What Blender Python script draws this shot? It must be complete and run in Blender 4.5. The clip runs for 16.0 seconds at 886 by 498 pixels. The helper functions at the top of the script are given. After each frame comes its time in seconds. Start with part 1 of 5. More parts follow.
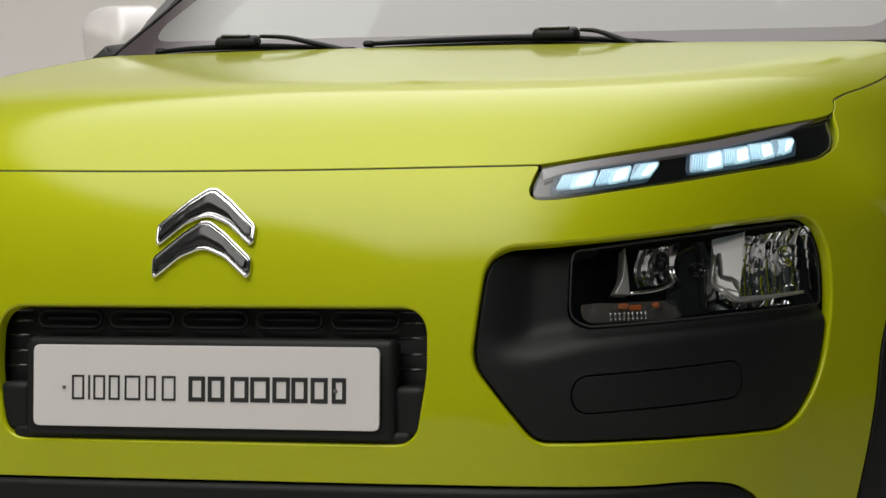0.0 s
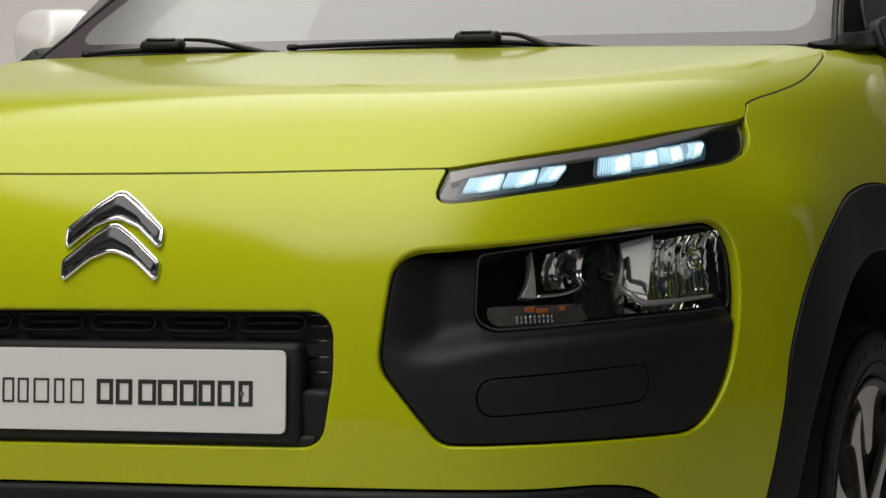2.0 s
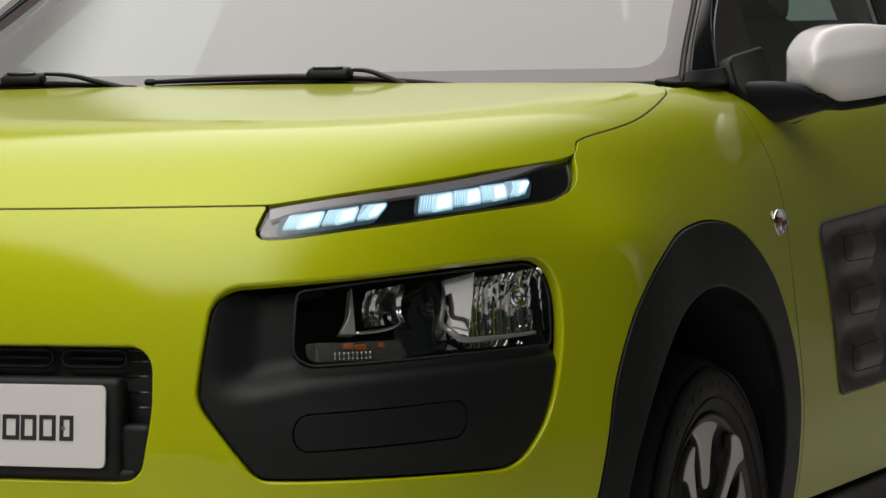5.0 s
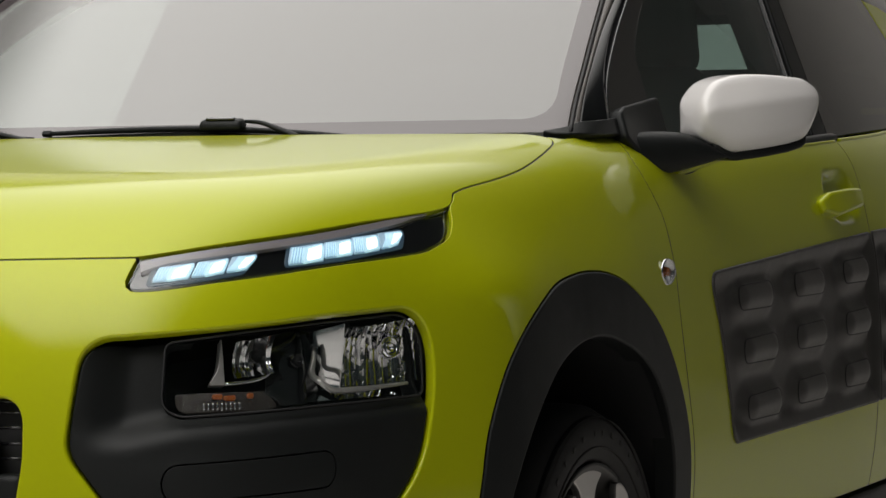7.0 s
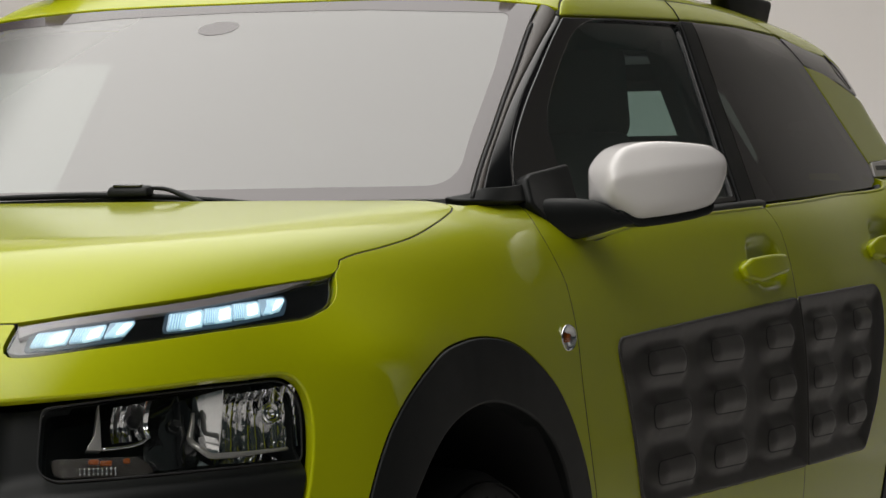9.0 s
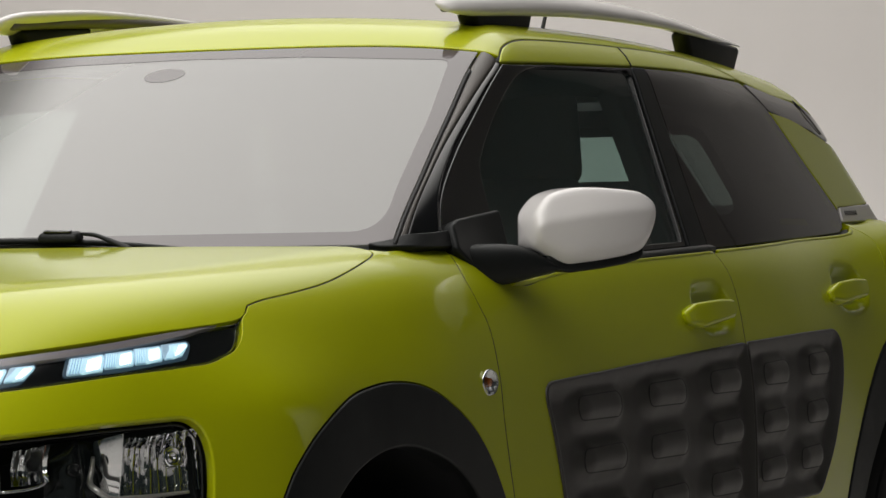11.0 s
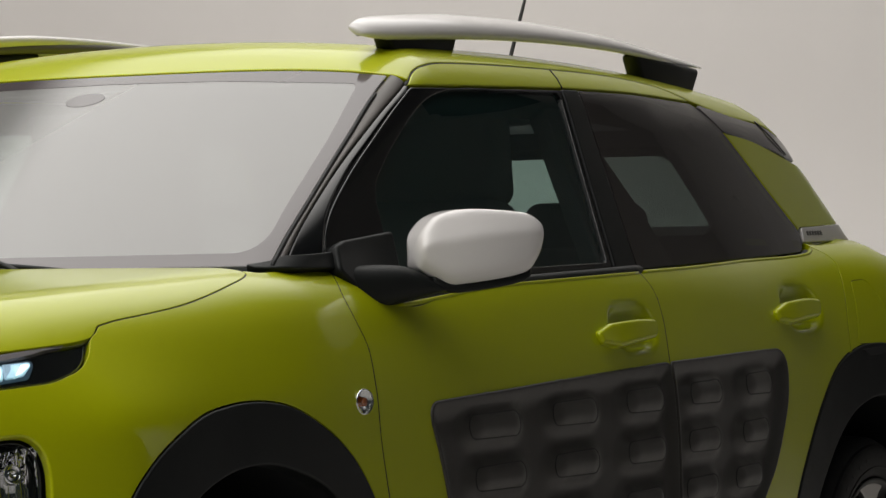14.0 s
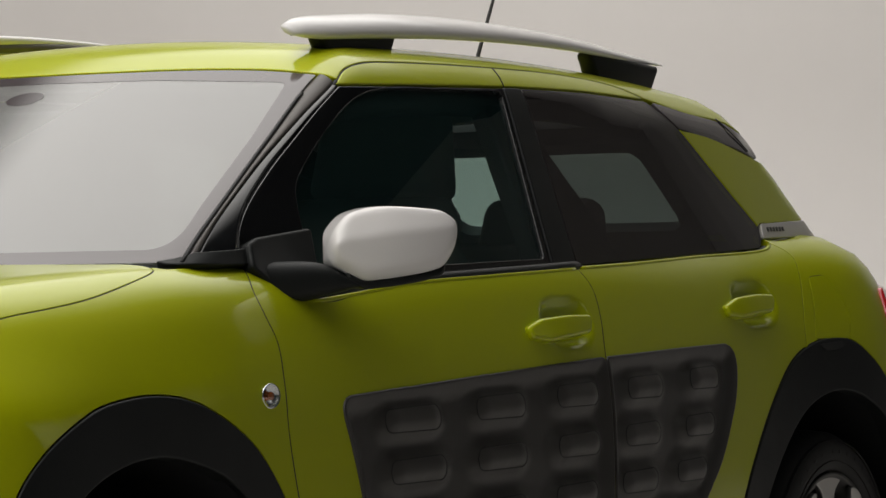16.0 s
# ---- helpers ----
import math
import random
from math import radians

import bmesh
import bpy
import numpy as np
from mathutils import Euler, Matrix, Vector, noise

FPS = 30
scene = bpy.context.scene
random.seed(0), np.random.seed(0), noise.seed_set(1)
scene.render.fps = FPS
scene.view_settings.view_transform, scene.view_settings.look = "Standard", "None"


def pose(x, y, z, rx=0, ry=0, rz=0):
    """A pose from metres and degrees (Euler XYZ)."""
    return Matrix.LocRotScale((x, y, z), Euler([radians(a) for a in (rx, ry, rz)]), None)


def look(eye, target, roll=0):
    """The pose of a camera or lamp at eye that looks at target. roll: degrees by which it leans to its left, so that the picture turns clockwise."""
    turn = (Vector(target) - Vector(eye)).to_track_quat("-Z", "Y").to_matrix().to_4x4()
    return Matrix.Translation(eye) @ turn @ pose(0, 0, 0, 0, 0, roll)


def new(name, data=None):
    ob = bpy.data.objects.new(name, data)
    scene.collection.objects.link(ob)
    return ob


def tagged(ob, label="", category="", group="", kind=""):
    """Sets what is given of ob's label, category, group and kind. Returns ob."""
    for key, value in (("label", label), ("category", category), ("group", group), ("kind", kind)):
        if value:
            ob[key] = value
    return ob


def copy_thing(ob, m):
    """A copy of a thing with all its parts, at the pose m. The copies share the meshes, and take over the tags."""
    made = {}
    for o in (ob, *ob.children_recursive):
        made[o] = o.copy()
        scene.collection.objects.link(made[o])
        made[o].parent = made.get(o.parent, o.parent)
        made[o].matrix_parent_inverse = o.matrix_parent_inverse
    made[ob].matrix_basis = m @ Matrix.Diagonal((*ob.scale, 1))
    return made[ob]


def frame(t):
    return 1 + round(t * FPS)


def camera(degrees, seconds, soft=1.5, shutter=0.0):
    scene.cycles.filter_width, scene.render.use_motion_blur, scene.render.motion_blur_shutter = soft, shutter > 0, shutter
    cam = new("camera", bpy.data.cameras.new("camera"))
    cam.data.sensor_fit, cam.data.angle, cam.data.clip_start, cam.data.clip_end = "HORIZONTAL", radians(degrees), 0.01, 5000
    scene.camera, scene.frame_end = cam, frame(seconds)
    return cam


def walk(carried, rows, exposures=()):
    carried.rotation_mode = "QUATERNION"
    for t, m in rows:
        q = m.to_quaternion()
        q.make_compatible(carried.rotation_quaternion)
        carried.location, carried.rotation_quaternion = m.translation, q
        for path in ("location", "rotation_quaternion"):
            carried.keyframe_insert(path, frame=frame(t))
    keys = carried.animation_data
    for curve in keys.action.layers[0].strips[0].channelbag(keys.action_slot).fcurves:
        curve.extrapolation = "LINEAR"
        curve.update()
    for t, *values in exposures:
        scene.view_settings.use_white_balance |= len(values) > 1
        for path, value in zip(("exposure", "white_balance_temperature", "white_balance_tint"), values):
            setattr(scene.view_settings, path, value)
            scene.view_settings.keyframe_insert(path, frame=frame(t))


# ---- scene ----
from mathutils.geometry import delaunay_2d_cdt

cam = camera(13.2, 16.0)
PATH = [
    (0, (4.744, 2.21, 1.08), (2.884, 1.482, 0.965), -1.3),
    (0.5, (4.741, 2.231, 1.083), (2.881, 1.504, 0.967), -1.3),
    (1, (4.729, 2.265, 1.08), (2.87, 1.537, 0.965), -1.2),
    (1.5, (4.712, 2.28, 1.074), (2.851, 1.556, 0.961), -1.2),
    (2, (4.703, 2.329, 1.074), (2.843, 1.601, 0.962), -1.2),
    (2.5, (4.694, 2.376, 1.074), (2.836, 1.645, 0.962), -1.2),
    (3, (4.685, 2.41, 1.078), (2.826, 1.681, 0.965), -1.2),
    (3.5, (4.679, 2.464, 1.081), (2.821, 1.73, 0.97), -1.2),
    (4, (4.67, 2.519, 1.085), (2.814, 1.782, 0.977), -1.2),
    (4.2, (4.663, 2.536, 1.087), (2.807, 1.798, 0.98), -1.1),
    (6.5, (4.606, 2.758, 1.095), (2.753, 2.012, 1.011), -1.1),
    (7, (4.593, 2.816, 1.099), (2.741, 2.064, 1.022), -1.1),
    (7.5, (4.573, 2.875, 1.093), (2.723, 2.117, 1.026), -1.2),
    (8, (4.561, 2.962, 1.098), (2.717, 2.19, 1.039), -1.2),
    (8.5, (4.546, 3.016, 1.099), (2.704, 2.239, 1.048), -1.1),
    (9, (4.525, 3.087, 1.102), (2.687, 2.299, 1.058), -1.1),
    (9.5, (4.501, 3.14, 1.1), (2.667, 2.345, 1.063), -1.1),
    (10, (4.491, 3.217, 1.102), (2.662, 2.408, 1.071), -1.1),
    (12.5, (4.364, 3.624, 1.097), (2.57, 2.739, 1.086), -1.2),
    (13, (4.336, 3.718, 1.1), (2.552, 2.814, 1.089), -1.2),
    (13.5, (4.309, 3.813, 1.098), (2.534, 2.89, 1.088), -1.2),
    (14, (4.277, 3.916, 1.09), (2.512, 2.975, 1.083), -1.3),
    (14.5, (4.252, 4.012, 1.091), (2.495, 3.057, 1.084), -1.3),
    (15, (4.226, 4.109, 1.093), (2.478, 3.138, 1.085), -1.3),
    (15.5, (4.198, 4.198, 1.085), (2.458, 3.211, 1.079), -1.4),
    (16, (4.178, 4.299, 1.088), (2.449, 3.296, 1.079), -1.3),
]
walk(cam, [(t, look(eye, target, roll)) for t, eye, target, roll in PATH])

# ---- world, light and exposure ----
world = bpy.data.worlds.new("studio_dark")
scene.world = world
world.use_nodes = True
world.node_tree.nodes["Background"].inputs["Color"].default_value = (0.55, 0.52, 0.50, 1)
world.node_tree.nodes["Background"].inputs["Strength"].default_value = 0.02


def soft_light(name, place, wide, deep, watts, ramps, tint=(1.0, 0.97, 0.93)):
    """A soft area lamp whose face dims by ramps (axis, from, to, share at from, share at to) over its width and depth.
    """
    lamp = bpy.data.lights.new(name, "AREA")
    lamp.shape, lamp.size, lamp.size_y, lamp.energy, lamp.color = "RECTANGLE", wide, deep, watts, tint
    lamp.use_nodes = True
    n, l = lamp.node_tree.nodes, lamp.node_tree.links
    spot, cut, last = n.new("ShaderNodeNewGeometry"), n.new("ShaderNodeSeparateXYZ"), None
    l.new(spot.outputs["Parametric"], cut.inputs[0])
    for axis, start, stop, low, high in ramps:
        span = n.new("ShaderNodeMapRange")
        span.interpolation_type = "SMOOTHSTEP"
        for slot, value in zip(("From Min", "From Max", "To Min", "To Max"), (start, stop, low, high)):
            span.inputs[slot].default_value = value
        l.new(cut.outputs[axis], span.inputs["Value"])
        if last:
            times = n.new("ShaderNodeMath")
            times.operation = "MULTIPLY"
            l.new(last, times.inputs[0])
            l.new(span.outputs["Result"], times.inputs[1])
            last = times.outputs[0]
        else:
            last = span.outputs["Result"]
    l.new(last, n["Emission"].inputs["Strength"])
    ob = new(name, lamp)
    ob.matrix_world = place
    return ob


soft_light("overhead_softbox", pose(-0.75, -0.50, 5.25, 0, 0, 6), 19.0, 6.1, 1400,
           [("X", 0.0, 0.10, 0, 1), ("X", 0.38, 0.68, 0.49, 1), ("X", 0.82, 1.0, 1, 0), ("Y", 0.0, 0.10, 0, 1), ("Y", 0.54, 1.0, 1, 0)])
# unseen fill lamp, added to brighten the car's left flank
soft_light("side_softbox", look((-7.0, 8.2, 3.0), (-5.6, 0.0, 1.4)), 10.0, 4.6, 70, [("X", 0, 0.5, 0, 1), ("X", 0.5, 1, 1, 0), ("Y", 0, 0.5, 0, 1), ("Y", 0.5, 1, 1, 0)])
# unseen lamp, added to brighten the cove wall behind the car
soft_light("wall_wash", look((-4.6, -3.2, 4.4), (-8.8, -6.8, 1.0)), 6.5, 1.0, 225, [("X", 0, 0.5, 0, 1), ("X", 0.5, 1, 1, 0), ("Y", 0, 0.5, 0, 1), ("Y", 0.5, 1, 1, 0)])


# ---- materials ----
def material(name, base, rough=0.5, metal=0.0, coat=0.0, grain=0.0, scale=400.0, mottle=0.0, spec=0.5, wear=0.0, haze=0.04):
    """A principled surface with a fine relief (grain) and a slow drift of tone and gloss (mottle, wear)."""
    m = bpy.data.materials.new(name)
    m.use_nodes = True
    n, l = m.node_tree.nodes, m.node_tree.links
    b = n["Principled BSDF"]
    b.inputs["Base Color"].default_value = (*base, 1)
    b.inputs["Roughness"].default_value = rough
    b.inputs["Metallic"].default_value = metal
    b.inputs["Specular IOR Level"].default_value = spec
    b.inputs["Coat Weight"].default_value = coat
    b.inputs["Coat Roughness"].default_value = haze
    where = n.new("ShaderNodeTexCoord")
    if grain:
        fine, bump = n.new("ShaderNodeTexNoise"), n.new("ShaderNodeBump")
        fine.inputs["Scale"].default_value, fine.inputs["Detail"].default_value = scale, 3
        bump.inputs["Strength"].default_value, bump.inputs["Distance"].default_value = grain, 0.001
        l.new(where.outputs["Object"], fine.inputs["Vector"])
        l.new(fine.outputs["Fac"], bump.inputs["Height"])
        l.new(bump.outputs["Normal"], b.inputs["Normal"])
    if mottle:
        slow, mix = n.new("ShaderNodeTexNoise"), n.new("ShaderNodeMix")
        slow.inputs["Scale"].default_value, slow.inputs["Detail"].default_value = 7, 5
        mix.data_type = "RGBA"
        mix.inputs[6].default_value = (*[c * (1 - mottle) for c in base], 1)
        mix.inputs[7].default_value = (*[min(1, c * (1 + mottle)) for c in base], 1)
        l.new(where.outputs["Object"], slow.inputs["Vector"])
        l.new(slow.outputs["Fac"], mix.inputs[0])
        l.new(mix.outputs[2], b.inputs["Base Color"])
    if wear:
        patch, span = n.new("ShaderNodeTexNoise"), n.new("ShaderNodeMapRange")
        patch.inputs["Scale"].default_value, patch.inputs["Detail"].default_value = 23, 6
        span.inputs["To Min"].default_value, span.inputs["To Max"].default_value = max(0, rough - wear), rough + wear
        l.new(where.outputs["Object"], patch.inputs["Vector"])
        l.new(patch.outputs["Fac"], span.inputs["Value"])
        l.new(span.outputs["Result"], b.inputs["Roughness"])
    return m


def glazing(name, tint, ior=1.5, rough=0.0, veil_print=0.0, veil_print_tint=(0.5, 0.5, 0.5), rise=4.0):
    """A thin sheet of glass: clear through, mirror-like by Fresnel; an optional diffuse share paints pale haze and
    sheen into it, or print colour.
    """
    m = bpy.data.materials.new(name)
    m.use_nodes = True
    n, l = m.node_tree.nodes, m.node_tree.links
    n.remove(n["Principled BSDF"])
    see, gloss, mix, face = (n.new("ShaderNodeBsdfTransparent"), n.new("ShaderNodeBsdfGlossy"),
                             n.new("ShaderNodeMixShader"), n.new("ShaderNodeLayerWeight"))
    face.inputs["Blend"].default_value = 0.5
    power, span = n.new("ShaderNodeMath"), n.new("ShaderNodeMapRange")
    power.operation, power.inputs[1].default_value = "POWER", rise
    base = 2 * ((ior - 1) / (ior + 1)) ** 2
    span.inputs["To Min"].default_value, span.inputs["To Max"].default_value = base, 1.0
    l.new(face.outputs["Facing"], power.inputs[0])
    l.new(power.outputs[0], span.inputs["Value"])
    see.inputs["Color"].default_value = (*tint, 1)
    gloss.inputs["Roughness"].default_value = rough
    body_out = see.outputs[0]
    if veil_print:
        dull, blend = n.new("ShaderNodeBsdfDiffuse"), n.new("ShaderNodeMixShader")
        dull.inputs["Color"].default_value = (*veil_print_tint, 1)
        blend.inputs[0].default_value = veil_print
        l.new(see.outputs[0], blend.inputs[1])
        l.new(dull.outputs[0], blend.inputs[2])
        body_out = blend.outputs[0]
    l.new(span.outputs["Result"], mix.inputs[0])
    l.new(body_out, mix.inputs[1])
    l.new(gloss.outputs[0], mix.inputs[2])
    l.new(mix.outputs[0], n["Material Output"].inputs["Surface"])
    return m


def glow(name, tint, power, base=(0.5, 0.55, 0.6)):
    m = bpy.data.materials.new(name)
    m.use_nodes = True
    b = m.node_tree.nodes["Principled BSDF"]
    b.inputs["Base Color"].default_value = (*base, 1)
    b.inputs["Emission Color"].default_value = (*tint, 1)
    b.inputs["Emission Strength"].default_value = power
    return m


PAINT = material("lime_paint", (0.468, 0.515, 0.002), 0.48, metal=0.15, coat=0.75, mottle=0.015, spec=0.08, haze=0.09)
PLASTIC = material("grained_black_plastic", (0.010, 0.0112, 0.0112), 0.48, grain=0.25, scale=1500, mottle=0.12, wear=0.06, spec=0.25)
DARK = material("dark_void_plastic", (0.010, 0.010, 0.011), 0.6, mottle=0.2)
PIANO = material("gloss_black", (0.008, 0.008, 0.009), 0.12, coat=0.6, mottle=0.1)
RUBBER = material("rubber", (0.020, 0.019, 0.019), 0.70, grain=0.3, scale=600, mottle=0.15, wear=0.08)
CHROME = material("chrome", (0.86, 0.86, 0.87), 0.06, metal=1.0, wear=0.02)
PAD = material("soft_bumper_plastic", (0.042, 0.038, 0.035), 0.40, grain=0.2, scale=1800, mottle=0.10, wear=0.05)
WHITE = material("pearl_white_paint", (0.86, 0.83, 0.82), 0.32, coat=0.8, mottle=0.02)
ALLOY = material("satin_alloy", (0.62, 0.60, 0.58), 0.34, metal=0.55, mottle=0.05, wear=0.08)
RIM = material("shaded_rim", (0.07, 0.068, 0.066), 0.45, metal=0.4, wear=0.08, mottle=0.1)
STEEL = material("dull_steel", (0.30, 0.30, 0.30), 0.4, metal=1.0, wear=0.1)
PLATE = material("plate_white", (0.74, 0.72, 0.70), 0.45, mottle=0.03, grain=0.02, scale=300)
INK = material("plate_ink", (0.02, 0.02, 0.02), 0.5, mottle=0.1)
CLOTH = material("seat_cloth", (0.16, 0.155, 0.15), 0.9, mottle=0.15)
TRIM = material("cabin_trim", (0.045, 0.045, 0.047), 0.7, mottle=0.15)
LINING = material("roof_lining", (0.42, 0.41, 0.39), 0.9, mottle=0.05)
AMBER = material("amber_bulb", (0.42, 0.10, 0.012), 0.2, coat=1.0, mottle=0.1)
SILVER = material("silver_strip", (0.66, 0.63, 0.62), 0.38, metal=0.15, mottle=0.03)
RED = material("red_lamp", (0.65, 0.01, 0.02), 0.15, coat=1.0, mottle=0.1)
WALL = material("studio_paint", (0.72, 0.69, 0.67), 0.85, mottle=0.02, grain=0.05, scale=60)
FLOOR = material("studio_floor_paint", (0.52, 0.50, 0.48), 0.6, mottle=0.06, grain=0.05, scale=80, wear=0.1)
BLACKOUT = material("black_drape", (0.065, 0.085, 0.085), 0.95, mottle=0.2, grain=0.3, scale=30)
# windscreen: a pale diffuse tint stands in for haze and reflected brightness
SCREEN = glazing("windscreen_glass", (0.70, 0.75, 0.74), 1.5, veil_print=0.42, veil_print_tint=(0.56, 0.55, 0.535), rise=4.2)
FRIT = glazing("printed_glass", (0, 0, 0), 1.5, veil_print=1.0, veil_print_tint=(0.085, 0.068, 0.072), rise=4.2)
SATIN = material("satin_black_trim", (0.115, 0.103, 0.095), 0.40, mottle=0.08, wear=0.05)
# side and rear panes: veil and sheen are put into the diffuse tint
SIDE = glazing("side_glass", (0.50, 0.62, 0.59), 1.45, veil_print=0.035, veil_print_tint=(0.12, 0.36, 0.36))
PRIVACY = glazing("privacy_glass", (0.14, 0.155, 0.15), 1.45, veil_print=0.09, veil_print_tint=(0.30, 0.25, 0.25))
QUARTER = glazing("quarter_glass", (0.14, 0.15, 0.15), 1.5, veil_print=0.22, veil_print_tint=(0.34, 0.29, 0.31))
LENS = glazing("lamp_cover", (0.95, 0.96, 0.96), 1.45)
LED = glow("led_white", (0.66, 0.91, 1.0), 3.0)
LED_DIM = glow("led_spill", (0.30, 0.66, 0.97), 0.30)
LED_RIB = glow("led_rib", (0.50, 0.84, 1.0), 0.75)
LED_TRAY = glow("led_tray", (0.30, 0.62, 0.95), 0.06, (0.03, 0.04, 0.05))
INFILL = material("badge_infill", (0.014, 0.013, 0.014), 0.30, coat=0.55, mottle=0.06, haze=0.14, spec=0.3)
SMOKE = material("smoked_plastic", (0.060, 0.052, 0.046), 0.25, coat=0.5, mottle=0.2)
GREY = material("grey_lamp_trim", (0.27, 0.24, 0.25), 0.35, coat=0.5, mottle=0.08)


# ---- body form: smooth blends of a few sheets, in metres; x ahead, y to the car's left ----
def ease(t):
    t = np.clip(t, 0, 1)
    return t * t * (3 - 2 * t)


def smax(a, b, k):
    h = np.maximum(k - np.abs(a - b), 0) / k
    return np.maximum(a, b) + h * h * k / 4


def smooth_max(a, b, k):
    """A gentler blend, whose curvature runs on without a break."""
    h = np.maximum(k - np.abs(a - b), 0) / k
    return np.maximum(a, b) + h * h * h * k / 6


def body(x, y, z):
    """Signed form of the lower body: negative inside. A rounded plan, and above it the hood and shoulder sheet."""
    y = np.abs(y)
    low = np.maximum(0.56 - z, 0)
    w = 0.862 + 0.0255 * (np.maximum(z - 0.838, 0) / 0.24) ** 2 - 0.55 * low ** 2 - 0.045 * np.maximum(-2.2 - x, 0) ** 2
    flare = ease((-0.30 - x) / 0.23) * (0.034 - 0.027 * ease((-0.48 - x) / 0.32))
    crown = 0.004 * np.exp(-((z - 0.84) / 0.08) ** 2) * ease((-0.34 - x) / 0.2) * (1 - ease((-0.9 - x) / 0.4))
    w = w + (flare + crown) * (1 - ease((z - 0.81) / 0.14))
    w = np.maximum(w + 0.130 * np.exp(-((x + 3.80) / 0.40) ** 2), 0.05)
    nose = 0.0053 - 0.0456 * (z - 0.62) - 0.08 * low
    d = np.maximum((x - nose + 0.8356) / 0.8356, 0)
    tail = np.maximum((-3.55 - x) / 0.60, 0)
    r = y / w
    g = r ** 4.16 + d * d + tail ** 3 - 1
    slope = np.sqrt((4.16 * r ** 3.16 / w) ** 2 + (2 * d / 0.8356) ** 2 + (3 * tail ** 2 / 0.60) ** 2)
    plan = g / np.maximum(slope, 0.8)
    top = z - (1.0524 - 0.0553 * (x + 1) - 0.0214 * (x + 1) ** 2 - 0.0209 * y ** 2 + 0.03 * np.exp(-((x + 3.85) / 0.45) ** 2))
    return smooth_max(plan, top, 0.52 - 0.07 * np.exp(-((x + 1.06) / 0.2) ** 2))


def glasshouse(x, y, z):
    """Signed form of the upper body: windscreen, side glass, roof and tail."""
    y = np.abs(y)
    side = (y - (0.735 - 0.40 * (z - 1.05) - 0.03 * np.maximum(-2.2 - x, 0) ** 2)) / 1.077
    screen = (x + 1.07 + (z - 1.06) * 2.1 + 0.18 * y ** 2) / 2.33
    roof = z - (1.472 - 0.041 * (x + 2.2) ** 2 - 0.110 * y ** 2)
    back = (-x - 3.835 + (z - 1.15) * 0.98 + 0.2 * y ** 2) / 1.40
    s = smax(side, roof, 0.09)
    s = smax(s, screen, 0.04)
    return smax(s, back, 0.06)


def cast(form, o, d, far):
    """Where rays from inside leave the form, and the outward normals there."""
    lo, hi = np.zeros(len(o)), np.full(len(o), float(far))
    for _ in range(24):
        mid = (lo + hi) / 2
        inside = form(*(o + mid[:, None] * d).T) < 0
        lo, hi = np.where(inside, mid, lo), np.where(inside, hi, mid)
    p = o + lo[:, None] * d
    e = 0.002
    n = np.stack([form(*(p + e * a).T) - form(*(p - e * a).T) for a in np.eye(3)], 1)
    return p, n / np.maximum(np.linalg.norm(n, axis=1, keepdims=True), 1e-9)


XC, YC, RC, ZC = -0.45, 0.45, 0.45, 0.60


def spine(u):
    """The inner line round which the nose and flanks are wrapped: place and way out, by arc u from the middle of the nose."""
    s, a = np.sign(u), np.abs(u)
    turn = np.clip((a - YC) / RC, 0, math.pi / 2)
    x = XC - np.maximum(a - YC - RC * math.pi / 2, 0)
    y = np.minimum(a, YC)
    return np.stack([x, y * s], 1), np.stack([np.cos(turn), np.sin(turn) * s], 1)


def arc_of(x):
    """The arc u of a place on the flank."""
    return YC + RC * math.pi / 2 + XC - x


class Wrap:
    """Nose and flanks, by arc and elevation round the spine."""

    def fwd(self, uv):
        b, w = spine(uv[:, 0])
        e = uv[:, 1] / 0.45
        o = np.column_stack([b, np.full(len(b), ZC)])
        d = np.column_stack([w * np.cos(e)[:, None], np.sin(e)])
        return cast(body, o, d, 1.3)

    def inv(self, p):
        x, y, z = p.T
        s, a = np.where(y < 0, -1.0, 1.0), np.abs(y)
        turn = np.arctan2(np.maximum(a - YC, 0), np.maximum(x - XC, 0))
        nose, flank = (a <= YC), (x <= XC)
        u = np.where(nose, a, np.where(flank, arc_of(x), YC + RC * turn))
        far = np.where(nose, x - XC, np.where(flank, a - YC, np.hypot(a - YC, x - XC)))
        return np.column_stack([u * s, 0.45 * np.arctan2(z - ZC, far)])


class Flat:
    """A sheet of a form seen square on along one axis: 'y' from the flank, 'z' from above, 'x' from ahead."""

    def __init__(self, form, axis, start, far, sign=1):
        self.form, self.axis, self.start, self.far, self.sign = form, "xyz".index(axis), start, far, sign
        self.keep = [n for n in range(3) if n != self.axis]

    def fwd(self, uv):
        o = np.zeros((len(uv), 3))
        o[:, self.keep], o[:, self.axis] = uv, self.start
        d = np.zeros((len(uv), 3))
        d[:, self.axis] = self.sign
        return cast(self.form, o, d, self.far)

    def inv(self, p):
        return p[:, self.keep]


WRAP = Wrap()
FLANK = Flat(body, "y", 0.0, 1.2)
HOODS = Flat(body, "z", 0.5, 0.8)
GLASS_SIDE = Flat(glasshouse, "y", 0.0, 1.2)
GLASS_FRONT = Flat(glasshouse, "x", -2.6, 2.4)
PLAIN_SIDE = Flat(lambda x, y, z: (np.abs(y) - (0.735 - 0.40 * (z - 1.05) - 0.03 * np.maximum(-2.2 - x, 0) ** 2)) / 1.077, "y", 0.0, 1.2)
ROOFS = Flat(glasshouse, "z", 1.1, 0.6)


